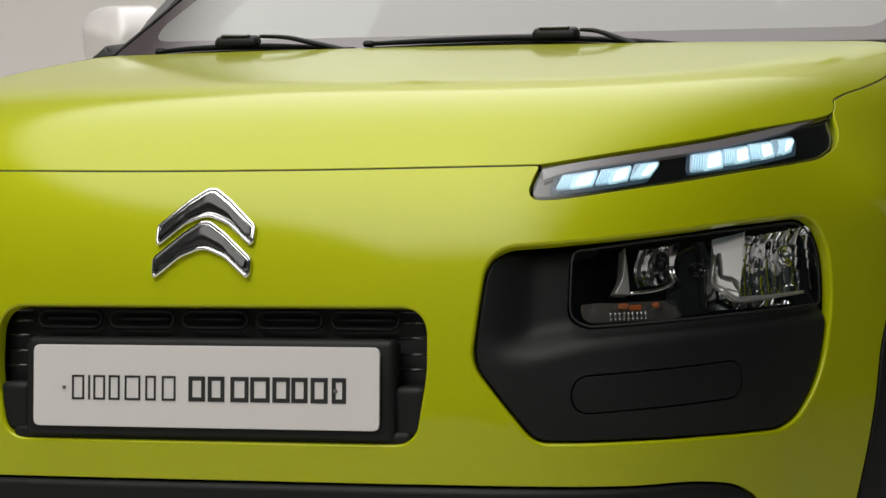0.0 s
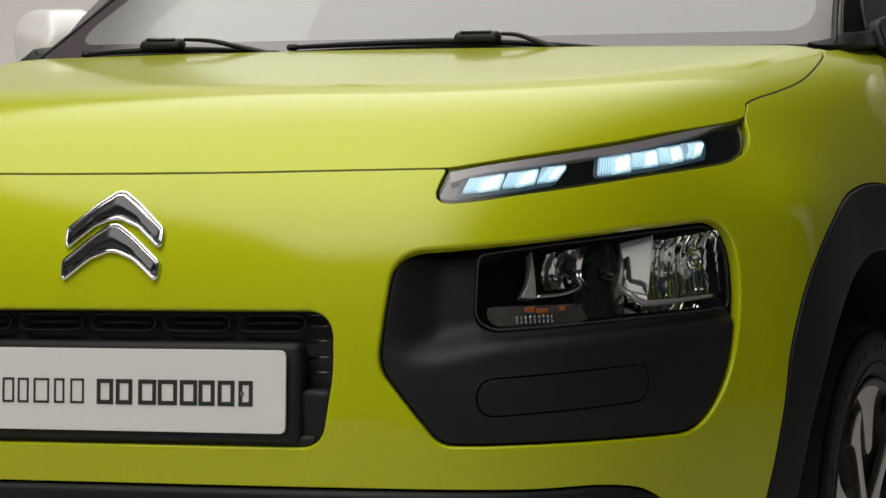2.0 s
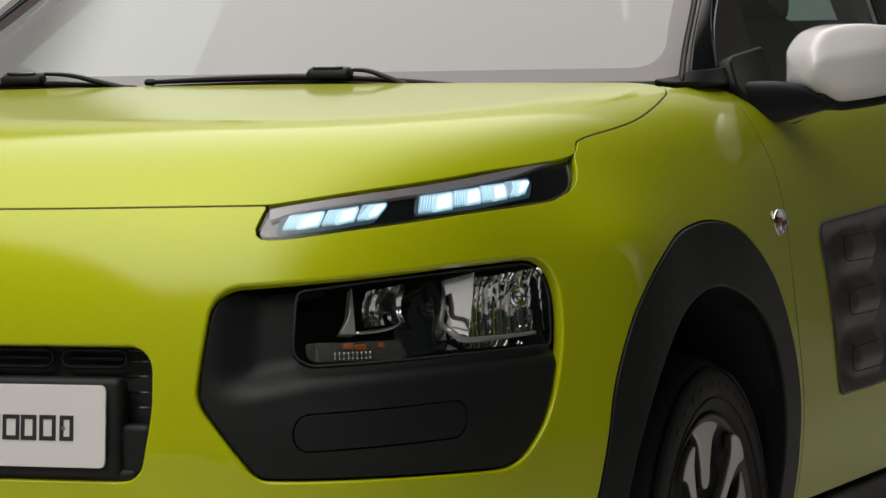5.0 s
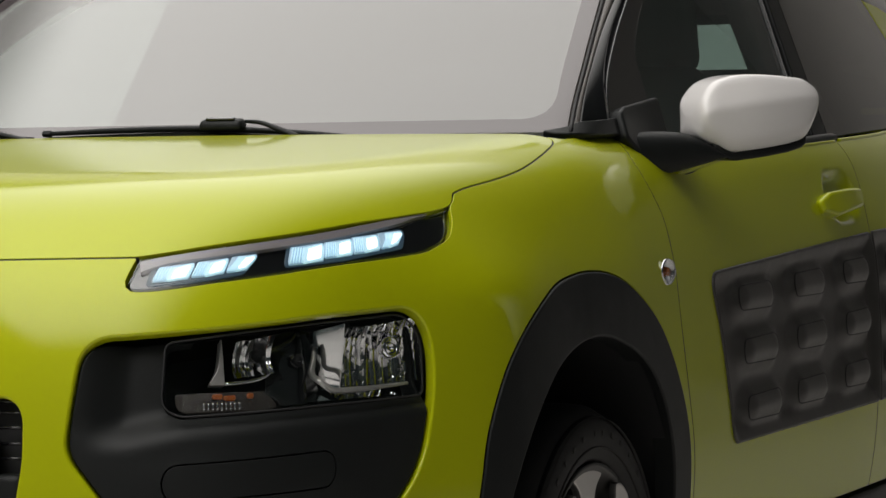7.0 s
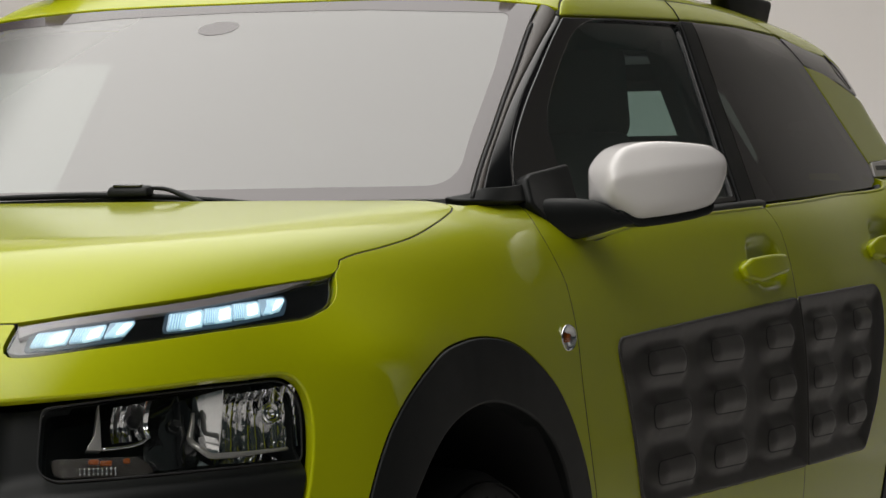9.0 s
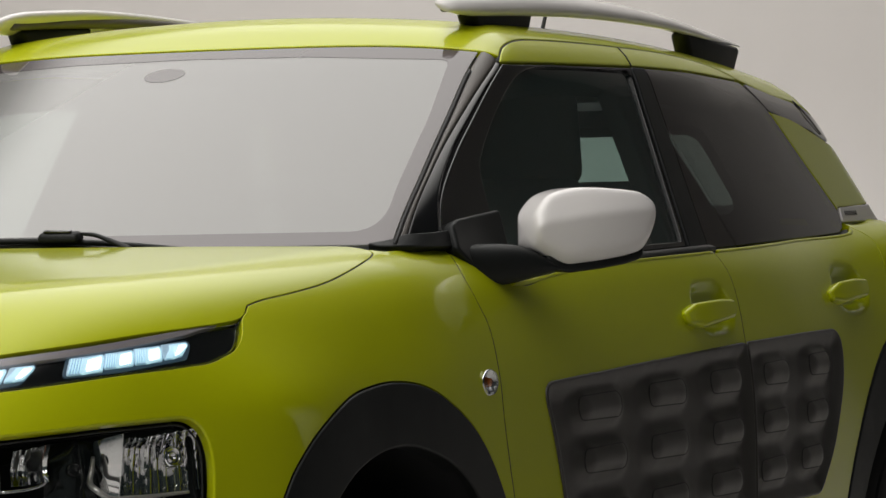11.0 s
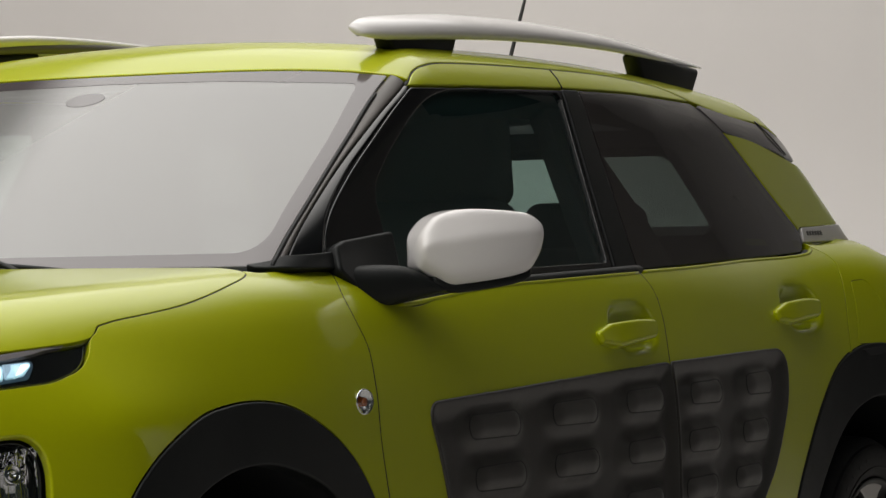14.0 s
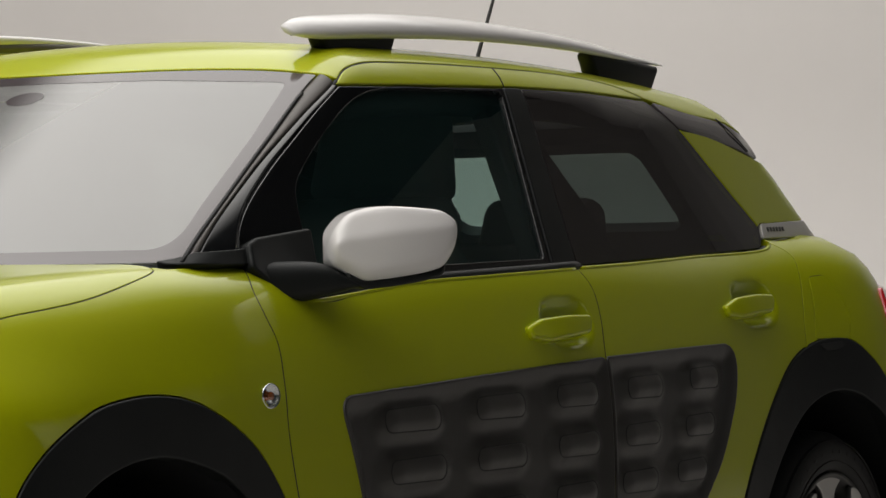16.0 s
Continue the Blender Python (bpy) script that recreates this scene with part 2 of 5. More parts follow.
def nose_at(uz):
    """Places on the nose or flank from (arc, height)."""
    uz = np.asarray(uz, float)
    b, w = spine(uz[:, 0])
    return cast(body, np.column_stack([b, uz[:, 1]]), np.column_stack([w, np.zeros(len(w))]), 1.2)[0]


# ---- outlines ----
def fillet(corners, radii, step=0.008):
    """A closed outline through corners, each rounded by its radius."""
    c = np.asarray(corners, float)
    k = len(c)
    radii = [radii] * k if np.isscalar(radii) else radii
    out = []
    for i in range(k):
        a, b, d = c[i - 1], c[i], c[(i + 1) % k]
        va, vd = a - b, d - b
        la, ld = np.linalg.norm(va), np.linalg.norm(vd)
        va, vd = va / la, vd / ld
        cosang = np.clip(va @ vd, -1, 1)
        half = math.acos(cosang) / 2
        cut = min(radii[i] / max(math.tan(half), 1e-3), 0.49 * la, 0.49 * ld)
        p, q = b + va * cut, b + vd * cut
        for t in np.linspace(0, 1, 9):
            out.append((1 - t) ** 2 * p + 2 * t * (1 - t) * (b * 0.86 + (p + q) * 0.07) + t * t * q if cut > 1e-4 else b)
    return resample(np.array(out), step)


def resample(loop, step, closed=True):
    pts = np.vstack([loop, loop[:1]]) if closed else np.asarray(loop, float)
    seg = np.linalg.norm(np.diff(pts, axis=0), axis=1)
    pts = pts[np.r_[True, seg > 1e-6]]
    s = np.r_[0, np.cumsum(np.linalg.norm(np.diff(pts, axis=0), axis=1))]
    n = max(int(s[-1] / step), 6)
    t = np.linspace(0, s[-1], n + 1)
    out = np.column_stack([np.interp(t, s, pts[:, k]) for k in range(pts.shape[1])])
    return out[:-1] if closed else out


def curve(points, step=0.01, closed=False):
    """A smooth line through points (centripetal Catmull-Rom)."""
    p = np.asarray(points, float)
    p = np.vstack([p[-1], p, p[:2]]) if closed else np.vstack([2 * p[0] - p[1], p, 2 * p[-1] - p[-2]])
    out = []
    for i in range(1, len(p) - 2):
        a, b, c, d = p[i - 1 : i + 3]
        k = [0.0]
        for m, n in ((a, b), (b, c), (c, d)):
            k.append(k[-1] + max(np.linalg.norm(n - m), 1e-6) ** 0.5)
        t = np.linspace(k[1], k[2], 13)[:-1, None]
        a1 = (k[1] - t) / (k[1] - k[0]) * a + (t - k[0]) / (k[1] - k[0]) * b
        a2 = (k[2] - t) / (k[2] - k[1]) * b + (t - k[1]) / (k[2] - k[1]) * c
        a3 = (k[3] - t) / (k[3] - k[2]) * c + (t - k[2]) / (k[3] - k[2]) * d
        b1 = (k[2] - t) / (k[2] - k[0]) * a1 + (t - k[0]) / (k[2] - k[0]) * a2
        b2 = (k[3] - t) / (k[3] - k[1]) * a2 + (t - k[1]) / (k[3] - k[1]) * a3
        out.append((k[2] - t) / (k[2] - k[1]) * b1 + (t - k[1]) / (k[2] - k[1]) * b2)
    out = np.vstack(out + ([] if closed else [p[-2][None]]))
    return resample(out, step, closed)


def within(poly, pts):
    """Which points lie in a closed 2D outline."""
    a, b = poly, np.roll(poly, -1, 0)
    inside = np.zeros(len(pts), bool)
    for (x1, y1), (x2, y2) in zip(a, b):
        if y1 != y2:
            hit = ((y1 > pts[:, 1]) != (y2 > pts[:, 1])) & (pts[:, 0] < (x2 - x1) * (pts[:, 1] - y1) / (y2 - y1) + x1)
            inside ^= hit
    return inside


# ---- meshes ----
CAR = new("car")
CAR.location = (-2.08, 0, 0)
tagged(CAR, "lime green compact car with black plastic cladding on studio floor", "car")
bpy.context.view_layer.update()
HOME = CAR.matrix_world.inverted()


def mesh_of(name, verts, faces, normals=None, smooth=True):
    me = bpy.data.meshes.new(name)
    me.from_pydata([tuple(v) for v in verts], [], [tuple(f) for f in faces])
    me.validate()
    me.update()
    if smooth:
        me.polygons.foreach_set("use_smooth", [True] * len(me.polygons))
    if normals is not None and len(normals) == len(me.vertices):
        me.normals_split_custom_set_from_vertices([tuple(n) for n in normals])
    return me


def part(name, data, mat, parent=None, label=""):
    """Links a mesh, or a bmesh, as one part under the car or under another part. Coordinates are the car's."""
    if isinstance(data, bmesh.types.BMesh):
        me = bpy.data.meshes.new(name)
        data.to_mesh(me)
        data.free()
        data = me
    data.materials.clear()
    data.materials.append(mat)
    ob = new(name, data)
    ob.parent = parent or CAR
    ob.matrix_parent_inverse = HOME if parent is None else Matrix()
    if label:
        ob["label"] = label
    return ob


def flipped(me):
    """The same mesh for the other side of the car."""
    v = np.array([tuple(p.co) for p in me.vertices]) * (1, -1, 1)
    nrm = np.zeros((len(v), 3))
    cn = me.corner_normals
    for lp in me.loops:
        nrm[lp.vertex_index] += np.array(cn[lp.index].vector)
    nrm = nrm / np.maximum(np.linalg.norm(nrm, axis=1, keepdims=True), 1e-9) * (1, -1, 1)
    return mesh_of(me.name, v, [tuple(reversed(p.vertices)) for p in me.polygons], nrm)


def panel(name, dom, loops, step=0.03, lip=0.003, gap=0.002, depth=0.012, offset=None, hole_lip=None):
    """A sheet-metal or moulded panel on a form: cut by its outline and holes, edges rolled over by lip and turned in by depth.
    Loops are places on the form, the outline first. offset: metres out along the normal, as a number or a function of place."""
    flat, rims = [], []
    for n, loop in enumerate(loops):
        r = lip if n == 0 or hole_lip is None else hole_lip
        uv0 = dom.inv(loop)
        p, nrm = dom.fwd(uv0)
        tan = np.roll(p, -1, 0) - np.roll(p, 1, 0)
        tan /= np.maximum(np.linalg.norm(tan, axis=1, keepdims=True), 1e-9)
        out = np.cross(tan, nrm)
        test = within(uv0, dom.inv(p + 0.004 * out)).mean()
        if (test > 0.5) == (n == 0):
            out = -out
        flat.append(dom.inv(p - (gap + r) * out))
        rims.append((r, out))
    lo, hi = flat[0].min(0), flat[0].max(0)
    gx, gy = np.meshgrid(np.arange(lo[0], hi[0], step) + step / 2, np.arange(lo[1], hi[1], step) + step / 2)
    grid = np.column_stack([gx.ravel(), gy.ravel()])
    ok = within(flat[0], grid)
    for f in flat[1:]:
        ok &= ~within(f, grid)
    grid = grid[ok]
    near = np.full(len(grid), 9.0)
    for f in flat:
        for k in range(0, len(grid), 2000):
            near[k : k + 2000] = np.minimum(near[k : k + 2000], np.linalg.norm(grid[k : k + 2000, None] - f[None], axis=2).min(1))
    grid = grid[near > 0.45 * step]
    pts, edges, first = [], [], []
    for f in flat:
        k = len(pts)
        first.append(k)
        pts += [Vector(q) for q in f]
        edges += [(k + i, k + (i + 1) % len(f)) for i in range(len(f))]
    pts += [Vector(q) for q in grid]
    from_cdt = delaunay_2d_cdt(pts, edges, [], 0, 1e-7)
    v2, tris, origin = np.array([tuple(v) for v in from_cdt[0]]), np.array(from_cdt[2]), from_cdt[3]
    mid = v2[tris].mean(1)
    keep = within(flat[0], mid)
    for f in flat[1:]:
        keep &= ~within(f, mid)
    tris = tris[keep]
    v, nrm = dom.fwd(v2)
    lift = 0 if offset is None else (np.full(len(v), float(offset)) if np.isscalar(offset) else offset(v))
    v = v + nrm * np.reshape(lift, (-1, 1)) if offset is not None else v
    normal = np.cross(v[tris[:, 1]] - v[tris[:, 0]], v[tris[:, 2]] - v[tris[:, 0]])
    turn = (normal * nrm[tris[:, 0]]).sum(1) < 0
    tris[turn] = tris[turn][:, ::-1]
    if offset is not None and not np.isscalar(offset):
        normal = np.cross(v[tris[:, 1]] - v[tris[:, 0]], v[tris[:, 2]] - v[tris[:, 0]])
        nrm = np.zeros_like(v)
        for k in range(3):
            np.add.at(nrm, tris[:, k], normal)
        nrm /= np.maximum(np.linalg.norm(nrm, axis=1, keepdims=True), 1e-9)
    verts, norms, faces = [list(v)], [list(nrm)], [tuple(t) for t in tris]
    to_out = {}
    for o, ins in enumerate(origin):
        for i in ins:
            to_out[i] = o
    total = len(v)
    for (r, out), f, k in zip(rims, flat, first):
        n = len(f)
        base = np.array([to_out[k + i] for i in range(n)])
        p, q = v[base], nrm[base]
        out = out - (out * q).sum(1, keepdims=True) * q
        out /= np.maximum(np.linalg.norm(out, axis=1, keepdims=True), 1e-9)
        rows = [base]
        for a in (30, 60, 90, None):
            if a is None:
                ring, rn = p + out * r - q * (r + depth), out
            else:
                c, s = math.cos(math.radians(a)), math.sin(math.radians(a))
                ring, rn = p + out * r * s - q * r * (1 - c), q * c + out * s
            verts.append(list(ring))
            norms.append(list(rn))
            rows.append(np.arange(total, total + n))
            total += n
        flip = None
        allv = np.array([w for part_v in verts for w in part_v])
        alln = np.array([w for part_v in norms for w in part_v])
        for ra, rb in zip(rows, rows[1:]):
            for i in range(n):
                j = (i + 1) % n
                quad = (ra[i], ra[j], rb[j], rb[i])
                if flip is None:
                    fn = np.cross(allv[rb[j]] - allv[ra[i]], allv[rb[i]] - allv[ra[j]])
                    flip = fn @ (alln[rb[i]] + alln[ra[i]]) < 0
                faces.append(quad[::-1] if flip else quad)
    return mesh_of(name, [w for g in verts for w in g], faces, [w for g in norms for w in g])


def tube(path, radius, sides=10, closed=False, squash=1.0, up=(0, 0, 1)):
    """A swept bar along a path; radius may be a list; squash flattens it across 'up'."""
    p = np.asarray(path, float)
    n = len(p)
    radius = np.full(n, radius) if np.isscalar(radius) else np.interp(np.linspace(0, 1, n), np.linspace(0, 1, len(radius)), radius)
    tan = np.gradient(p, axis=0) if not closed else np.roll(p, -1, 0) - np.roll(p, 1, 0)
    tan /= np.linalg.norm(tan, axis=1, keepdims=True)
    side = np.cross(tan, np.array(up, float))
    side /= np.maximum(np.linalg.norm(side, axis=1, keepdims=True), 1e-6)
    top = np.cross(side, tan)
    verts, faces = [], []
    for i in range(n):
        for k in range(sides):
            a = 2 * math.pi * k / sides
            verts.append(p[i] + radius[i] * (math.cos(a) * side[i] + squash * math.sin(a) * top[i]))
    for i in range(n if closed else n - 1):
        j = (i + 1) % n
        for k in range(sides):
            m = (k + 1) % sides
            faces.append((i * sides + k, i * sides + m, j * sides + m, j * sides + k))
    if not closed:
        faces += [tuple(range(sides))[::-1], tuple((n - 1) * sides + k for k in range(sides))]
    return mesh_of("tube", verts, faces)


def lathe(profile, centre, axis="y", sides=48, close=True):
    """A turned solid: profile of (radius, along), round an axis through centre."""
    verts, faces = [], []
    m = len(profile)
    for k in range(sides):
        a = 2 * math.pi * k / sides
        for r, h in profile:
            c, s = r * math.cos(a), r * math.sin(a)
            verts.append(np.array({"y": (c, h, s), "z": (c, s, h), "x": (h, c, s)}[axis]) + centre)
    for k in range(sides):
        j = (k + 1) % sides
        for i in range(m - 1 if not close else m):
            n = (i + 1) % m
            faces.append((k * m + i, k * m + n, j * m + n, j * m + i))
    me = mesh_of("lathe", verts, faces)
    b = bmesh.new()
    b.from_mesh(me)
    bmesh.ops.recalc_face_normals(b, faces=b.faces)
    b.to_mesh(me)
    b.free()
    return me


def block(size, place, bevel=0.006, turn=(0, 0, 0), segments=2, taper=None):
    """A rounded block. taper: scale of the top face in x and y."""
    b = bmesh.new()
    bmesh.ops.create_cube(b, size=1)
    for v in b.verts:
        t = taper if taper and v.co.z > 0 else (1, 1)
        v.co = Vector((v.co.x * size[0] * t[0], v.co.y * size[1] * t[1], v.co.z * size[2]))
    bmesh.ops.bevel(b, geom=b.edges[:], offset=bevel, segments=segments, profile=0.5, affect="EDGES")
    bmesh.ops.transform(b, matrix=pose(*place, *turn), verts=b.verts)
    for f in b.faces:
        f.smooth = True
    return b


def joined(items):
    """Several meshes as one."""
    b = bmesh.new()
    for it in items:
        if isinstance(it, bmesh.types.BMesh):
            me = bpy.data.meshes.new("piece")
            it.to_mesh(me)
            it.free()
            it = me
        b.from_mesh(it)
    return b


def joined_mesh(b):
    me = bpy.data.meshes.new("piece")
    b.to_mesh(me)
    b.free()
    return me


def slab(outline, thick, m, bevel=0.0):
    """A flat plate from a 2D outline, stood up by the pose m (outline in its x, y)."""
    b = bmesh.new()
    vs = [b.verts.new((x, y, 0)) for x, y in outline]
    f = b.faces.new(vs)
    got = bmesh.ops.extrude_face_region(b, geom=[f])
    bmesh.ops.translate(b, vec=(0, 0, thick), verts=[g for g in got["geom"] if isinstance(g, bmesh.types.BMVert)])
    bmesh.ops.recalc_face_normals(b, faces=b.faces)
    if bevel:
        rim = [e for e in b.edges if abs(e.verts[0].co.z - thick) < 1e-6 and abs(e.verts[1].co.z - thick) < 1e-6]
        bmesh.ops.bevel(b, geom=rim, offset=bevel, segments=2, profile=0.5, affect="EDGES")
    bmesh.ops.transform(b, matrix=m, verts=b.verts)
    return b


# ---- studio ----
def sweep_wall():
    """A seamless cove: floor, a wide curve and a tall wall round the far sides, in one sheet."""
    way = [(6.5, -8.5), (-4.5, -8.5)] + [(-4.5 - 4 * math.sin(a), -4.5 - 4 * math.cos(a)) for a in np.linspace(0.1, math.pi / 2, 14)]
    way += [(-10.9 + 2.4 * math.cos(a), 0.15 + 2.4 * math.sin(a)) for a in np.linspace(0, math.pi / 2, 16)] + [(-12.5, 2.55)]
    rise = [(0.0, 0.0)] + [(1.6 * math.sin(a), 1.6 - 1.6 * math.cos(a)) for a in np.linspace(0.15, math.pi / 2, 10)] + [(1.6, 5.6)]
    w = np.array(way)
    tan = np.gradient(w, axis=0)
    tan /= np.linalg.norm(tan, axis=1, keepdims=True)
    out = np.column_stack([-tan[:, 1], tan[:, 0]])
    verts = [(*(p + o * (r - 1.6)), h) for p, o in zip(w, out) for r, h in rise]
    m = len(rise)
    faces = [(i * m + k, i * m + k + 1, (i + 1) * m + k + 1, (i + 1) * m + k) for i in range(len(w) - 1) for k in range(m - 1)]
    return mesh_of("studio_cove", verts, faces)


def structure(name, data, mat, label, category):
    if isinstance(data, bmesh.types.BMesh):
        me = bpy.data.meshes.new(name)
        data.to_mesh(me)
        data.free()
        data = me
    data.materials.append(mat)
    return tagged(new(name, data), label, category, kind="structure")


structure("wall_studio", sweep_wall(), WALL, "seamless pale grey studio cove wall with curved foot", "wall")
structure("floor", block((21.5, 18, 0.10), (-2.25, 0, -0.05), 0.004), FLOOR, "painted grey studio floor, smooth and matt", "floor")
structure("wall_drape_front", block((0.1, 18, 5.7), (8.2, 0, 2.85), 0.01), BLACKOUT, "plain black drape closing the studio", "wall")
structure("wall_drape_side", block((21.5, 0.1, 5.7), (-2.25, 8.4, 2.85), 0.01), BLACKOUT, "plain black drape closing the studio side", "wall")
# unseen pale wall, added to brighten what doors and windows mirror
structure("wall_rear", block((0.1, 7.0, 5.7), (-12.7, 5.3, 2.85), 0.01), WALL, "unseen pale grey wall added at the rear to brighten reflections", "wall")
structure("ceiling", block((21.5, 18, 0.1), (-2.25, 0, 5.72), 0.01), BLACKOUT, "plain black studio ceiling", "ceiling")


# ---- the car: main lines, left half ----
def flank_at(xz):
    return FLANK.fwd(np.asarray(xz, float))[0]


def top_at(xy):
    return HOODS.fwd(np.asarray(xy, float))[0]


def both(half):
    """A closed outline from its left half, which begins and ends on the middle line."""
    other = half[::-1] * (1, -1, 1)
    return np.vstack([half, other[1:-1]])


HOOD_FRONT = nose_at(curve([(0, 0.890), (0.15, 0.8905), (0.30, 0.892), (0.452, 0.893)]))
LAMP_TOP = nose_at(curve([(0.452, 0.893), (0.61, 0.908), (0.93, 0.928), (1.25, 0.947), (1.272, 0.957)]))
HOOD_SIDE = top_at(curve([(-0.567, 0.733), (-0.612, 0.736), (-0.70, 0.745), (-0.80, 0.749), (-0.89, 0.744), (-0.968, 0.735), (-1.025, 0.724), (-1.052, 0.711), (-1.058, 0.698)]))
HOOD_BACK = top_at(curve([(-1.058, 0.698), (-1.030, 0.55), (-0.995, 0.25), (-0.985, 0.0)], 0.02))
LAMP_LOW = nose_at(curve([(0.452, 0.893), (0.4465, 0.872), (0.4445, 0.858), (0.452, 0.850), (0.475, 0.848), (0.602, 0.858), (0.718, 0.866),
                          (0.863, 0.875), (1.046, 0.883), (1.13, 0.889), (1.188, 0.904), (1.226, 0.926), (1.25, 0.947), (1.272, 0.957)], 0.006))
DOOR_FRONT_GAP = flank_at(curve([(-1.292, 1.034), (-1.246, 0.991), (-1.240, 0.953), (-1.246, 0.910), (-1.228, 0.839), (-1.219, 0.765),
                                 (-1.228, 0.689), (-1.245, 0.62), (-1.265, 0.54), (-1.280, 0.36)]))
DOOR_MID_GAP = flank_at(curve([(-2.410, 1.010), (-2.424, 0.972), (-2.416, 0.925), (-2.386, 0.839), (-2.380, 0.765), (-2.368, 0.567), (-2.365, 0.36)]))
ARCH_XZ = curve([(-0.400, 0.34), (-0.409, 0.427), (-0.433, 0.57), (-0.446, 0.627), (-0.477, 0.694), (-0.507, 0.734), (-0.565, 0.776), (-0.68, 0.822), (-0.77, 0.836),
                 (-0.845, 0.839), (-0.93, 0.829), (-1.015, 0.798), (-1.117, 0.738), (-1.195, 0.650), (-1.235, 0.572), (-1.253, 0.46), (-1.258, 0.34)])
INNER_XZ = curve([(-0.458, 0.30), (-0.472, 0.469), (-0.498, 0.556), (-0.548, 0.628), (-0.635, 0.694), (-0.735, 0.728), (-0.84, 0.738), (-0.935, 0.722),
                  (-1.03, 0.688), (-1.10, 0.636), (-1.14, 0.575), (-1.165, 0.48), (-1.17, 0.30)])
REAR_ARCH = curve([(-2.970, 0.34), (-2.975, 0.42), (-3.008, 0.52), (-3.095, 0.635), (-3.185, 0.725), (-3.278, 0.793), (-3.365, 0.826), (-3.455, 0.839), (-3.54, 0.831),
                   (-3.61, 0.79), (-3.665, 0.74), (-3.73, 0.65), (-3.78, 0.52), (-3.80, 0.34)])
REAR_INNER = curve([(-3.08, 0.30), (-3.10, 0.44), (-3.135, 0.513), (-3.195, 0.583), (-3.285, 0.661), (-3.37, 0.705), (-3.475, 0.722), (-3.58, 0.694),
                    (-3.65, 0.646), (-3.71, 0.55), (-3.74, 0.42), (-3.75, 0.30)])
REAR = 2.587


def bumper():
    arch = flank_at(ARCH_XZ[::-1])
    fender_top = flank_at(curve([(-1.06, 1.0365), (-1.17, 1.037), (-1.292, 1.034)], 0.02))
    low = nose_at(curve([(1.10, 0.34), (0.99, 0.335), (0.885, 0.36), (0.850, 0.425), (0.80, 0.452), (0.72, 0.463), (0.60, 0.463), (0.36, 0.468), (0.0, 0.469)]))
    half = np.vstack([HOOD_FRONT, LAMP_LOW[1:], HOOD_SIDE[1:], fender_top[1:], DOOR_FRONT_GAP[1:], arch, low[1:]])
    half[0, 1] = half[-1, 1] = 0
    holes = [GRILLE, POD, POD * (1, -1, 1)]
    return panel("front_bumper", WRAP, [resample(both(half), 0.009)] + [h[::-1] for h in holes], 0.028, lip=0.0008, gap=0.0013, depth=0.014, hole_lip=0.0045)


GRILLE = nose_at(fillet([(-0.320, 0.7055), (0.320, 0.7055), (0.322, 0.62), (0.306, 0.5245), (-0.306, 0.5245), (-0.322, 0.62)], [0.035, 0.035, 0.2, 0.03, 0.03, 0.2]))
POD_UZ = fillet([(0.402, 0.783), (0.82, 0.8065), (1.056, 0.812), (1.048, 0.70), (1.005, 0.590), (0.925, 0.5245), (0.53, 0.5245), (0.468, 0.526), (0.385, 0.632)],
                [0.040, 0.3, 0.070, 0.3, 0.15, 0.12, 0.05, 0.035, 0.05])
POD = nose_at(POD_UZ)
part("front_bumper", bumper(), PAINT, label="glossy lime green nose and front wings")
hood_half = np.vstack([HOOD_FRONT, LAMP_TOP[1:], HOOD_SIDE[1:], HOOD_BACK[1:]])
hood_half[0, 1] = hood_half[-1, 1] = 0
part("hood", panel("hood", HOODS, [resample(both(hood_half), 0.009)], 0.03, lip=0.0012, gap=0.0012, depth=0.014), PAINT, label="glossy lime green bonnet")


def lower_bumper():
    half = nose_at(np.vstack([curve([(0.0, 0.469), (0.36, 0.468), (0.60, 0.463), (0.72, 0.463), (0.80, 0.452), (0.850, 0.425), (0.885, 0.36), (0.90, 0.24)]),
                              curve([(0.88, 0.235), (0.4, 0.22), (0.0, 0.22)])]))
    half[0, 1] = half[-1, 1] = 0
    return panel("lower_bumper", WRAP, [resample(both(half), 0.012)], 0.035, lip=0.012, gap=0.0015, depth=0.02, offset=0.006)


part("lower_bumper", lower_bumper(), PLASTIC, label="matt black lower bumper skirt")


def sided(name, me, mat, label="", parents=(None, None)):
    """The part and its twin on the other side."""
    a = part(name, me, mat, parents[0], label)
    b = part(name, flipped(me), mat, parents[1], label)
    return a, b


# ---- flanks ----
def cup(x0, z0):
    """The finger hollow behind a door handle, and the crease under the window line."""
    def rise(p):
        r = (np.abs((p[:, 0] - x0) / 0.102) ** 2.8 + np.abs((p[:, 2] - z0) / 0.048) ** 2.8) ** (1 / 2.8)
        t = np.clip((1.0 - r) / 0.30, 0, 1)
        h = -0.018 * t * t * (3 - 2 * t)
        for line in (FRONT_PAD, REAR_PAD):
            far, inside = pad_edge(line, p)
            h = h - 0.034 * inside * np.clip((far - 0.010) / 0.012, 0, 1)
        return h
    return rise


def pad_edge(line, p):
    """How far places lie from a soft panel's outline, and whether inside it."""
    q = p[:, [0, 2]]
    far = np.concatenate([np.linalg.norm(q[k : k + 1500, None] - line[None], axis=2).min(1) for k in range(0, len(q), 1500)])
    return far, within(line, q)


FRONT_PAD = fillet([(-1.392, 0.808), (-1.90, 0.824), (-2.3785, 0.838), (-2.371, 0.522), (-1.475, 0.520)], [0.03, 0.3, 0.006, 0.006, 0.03])
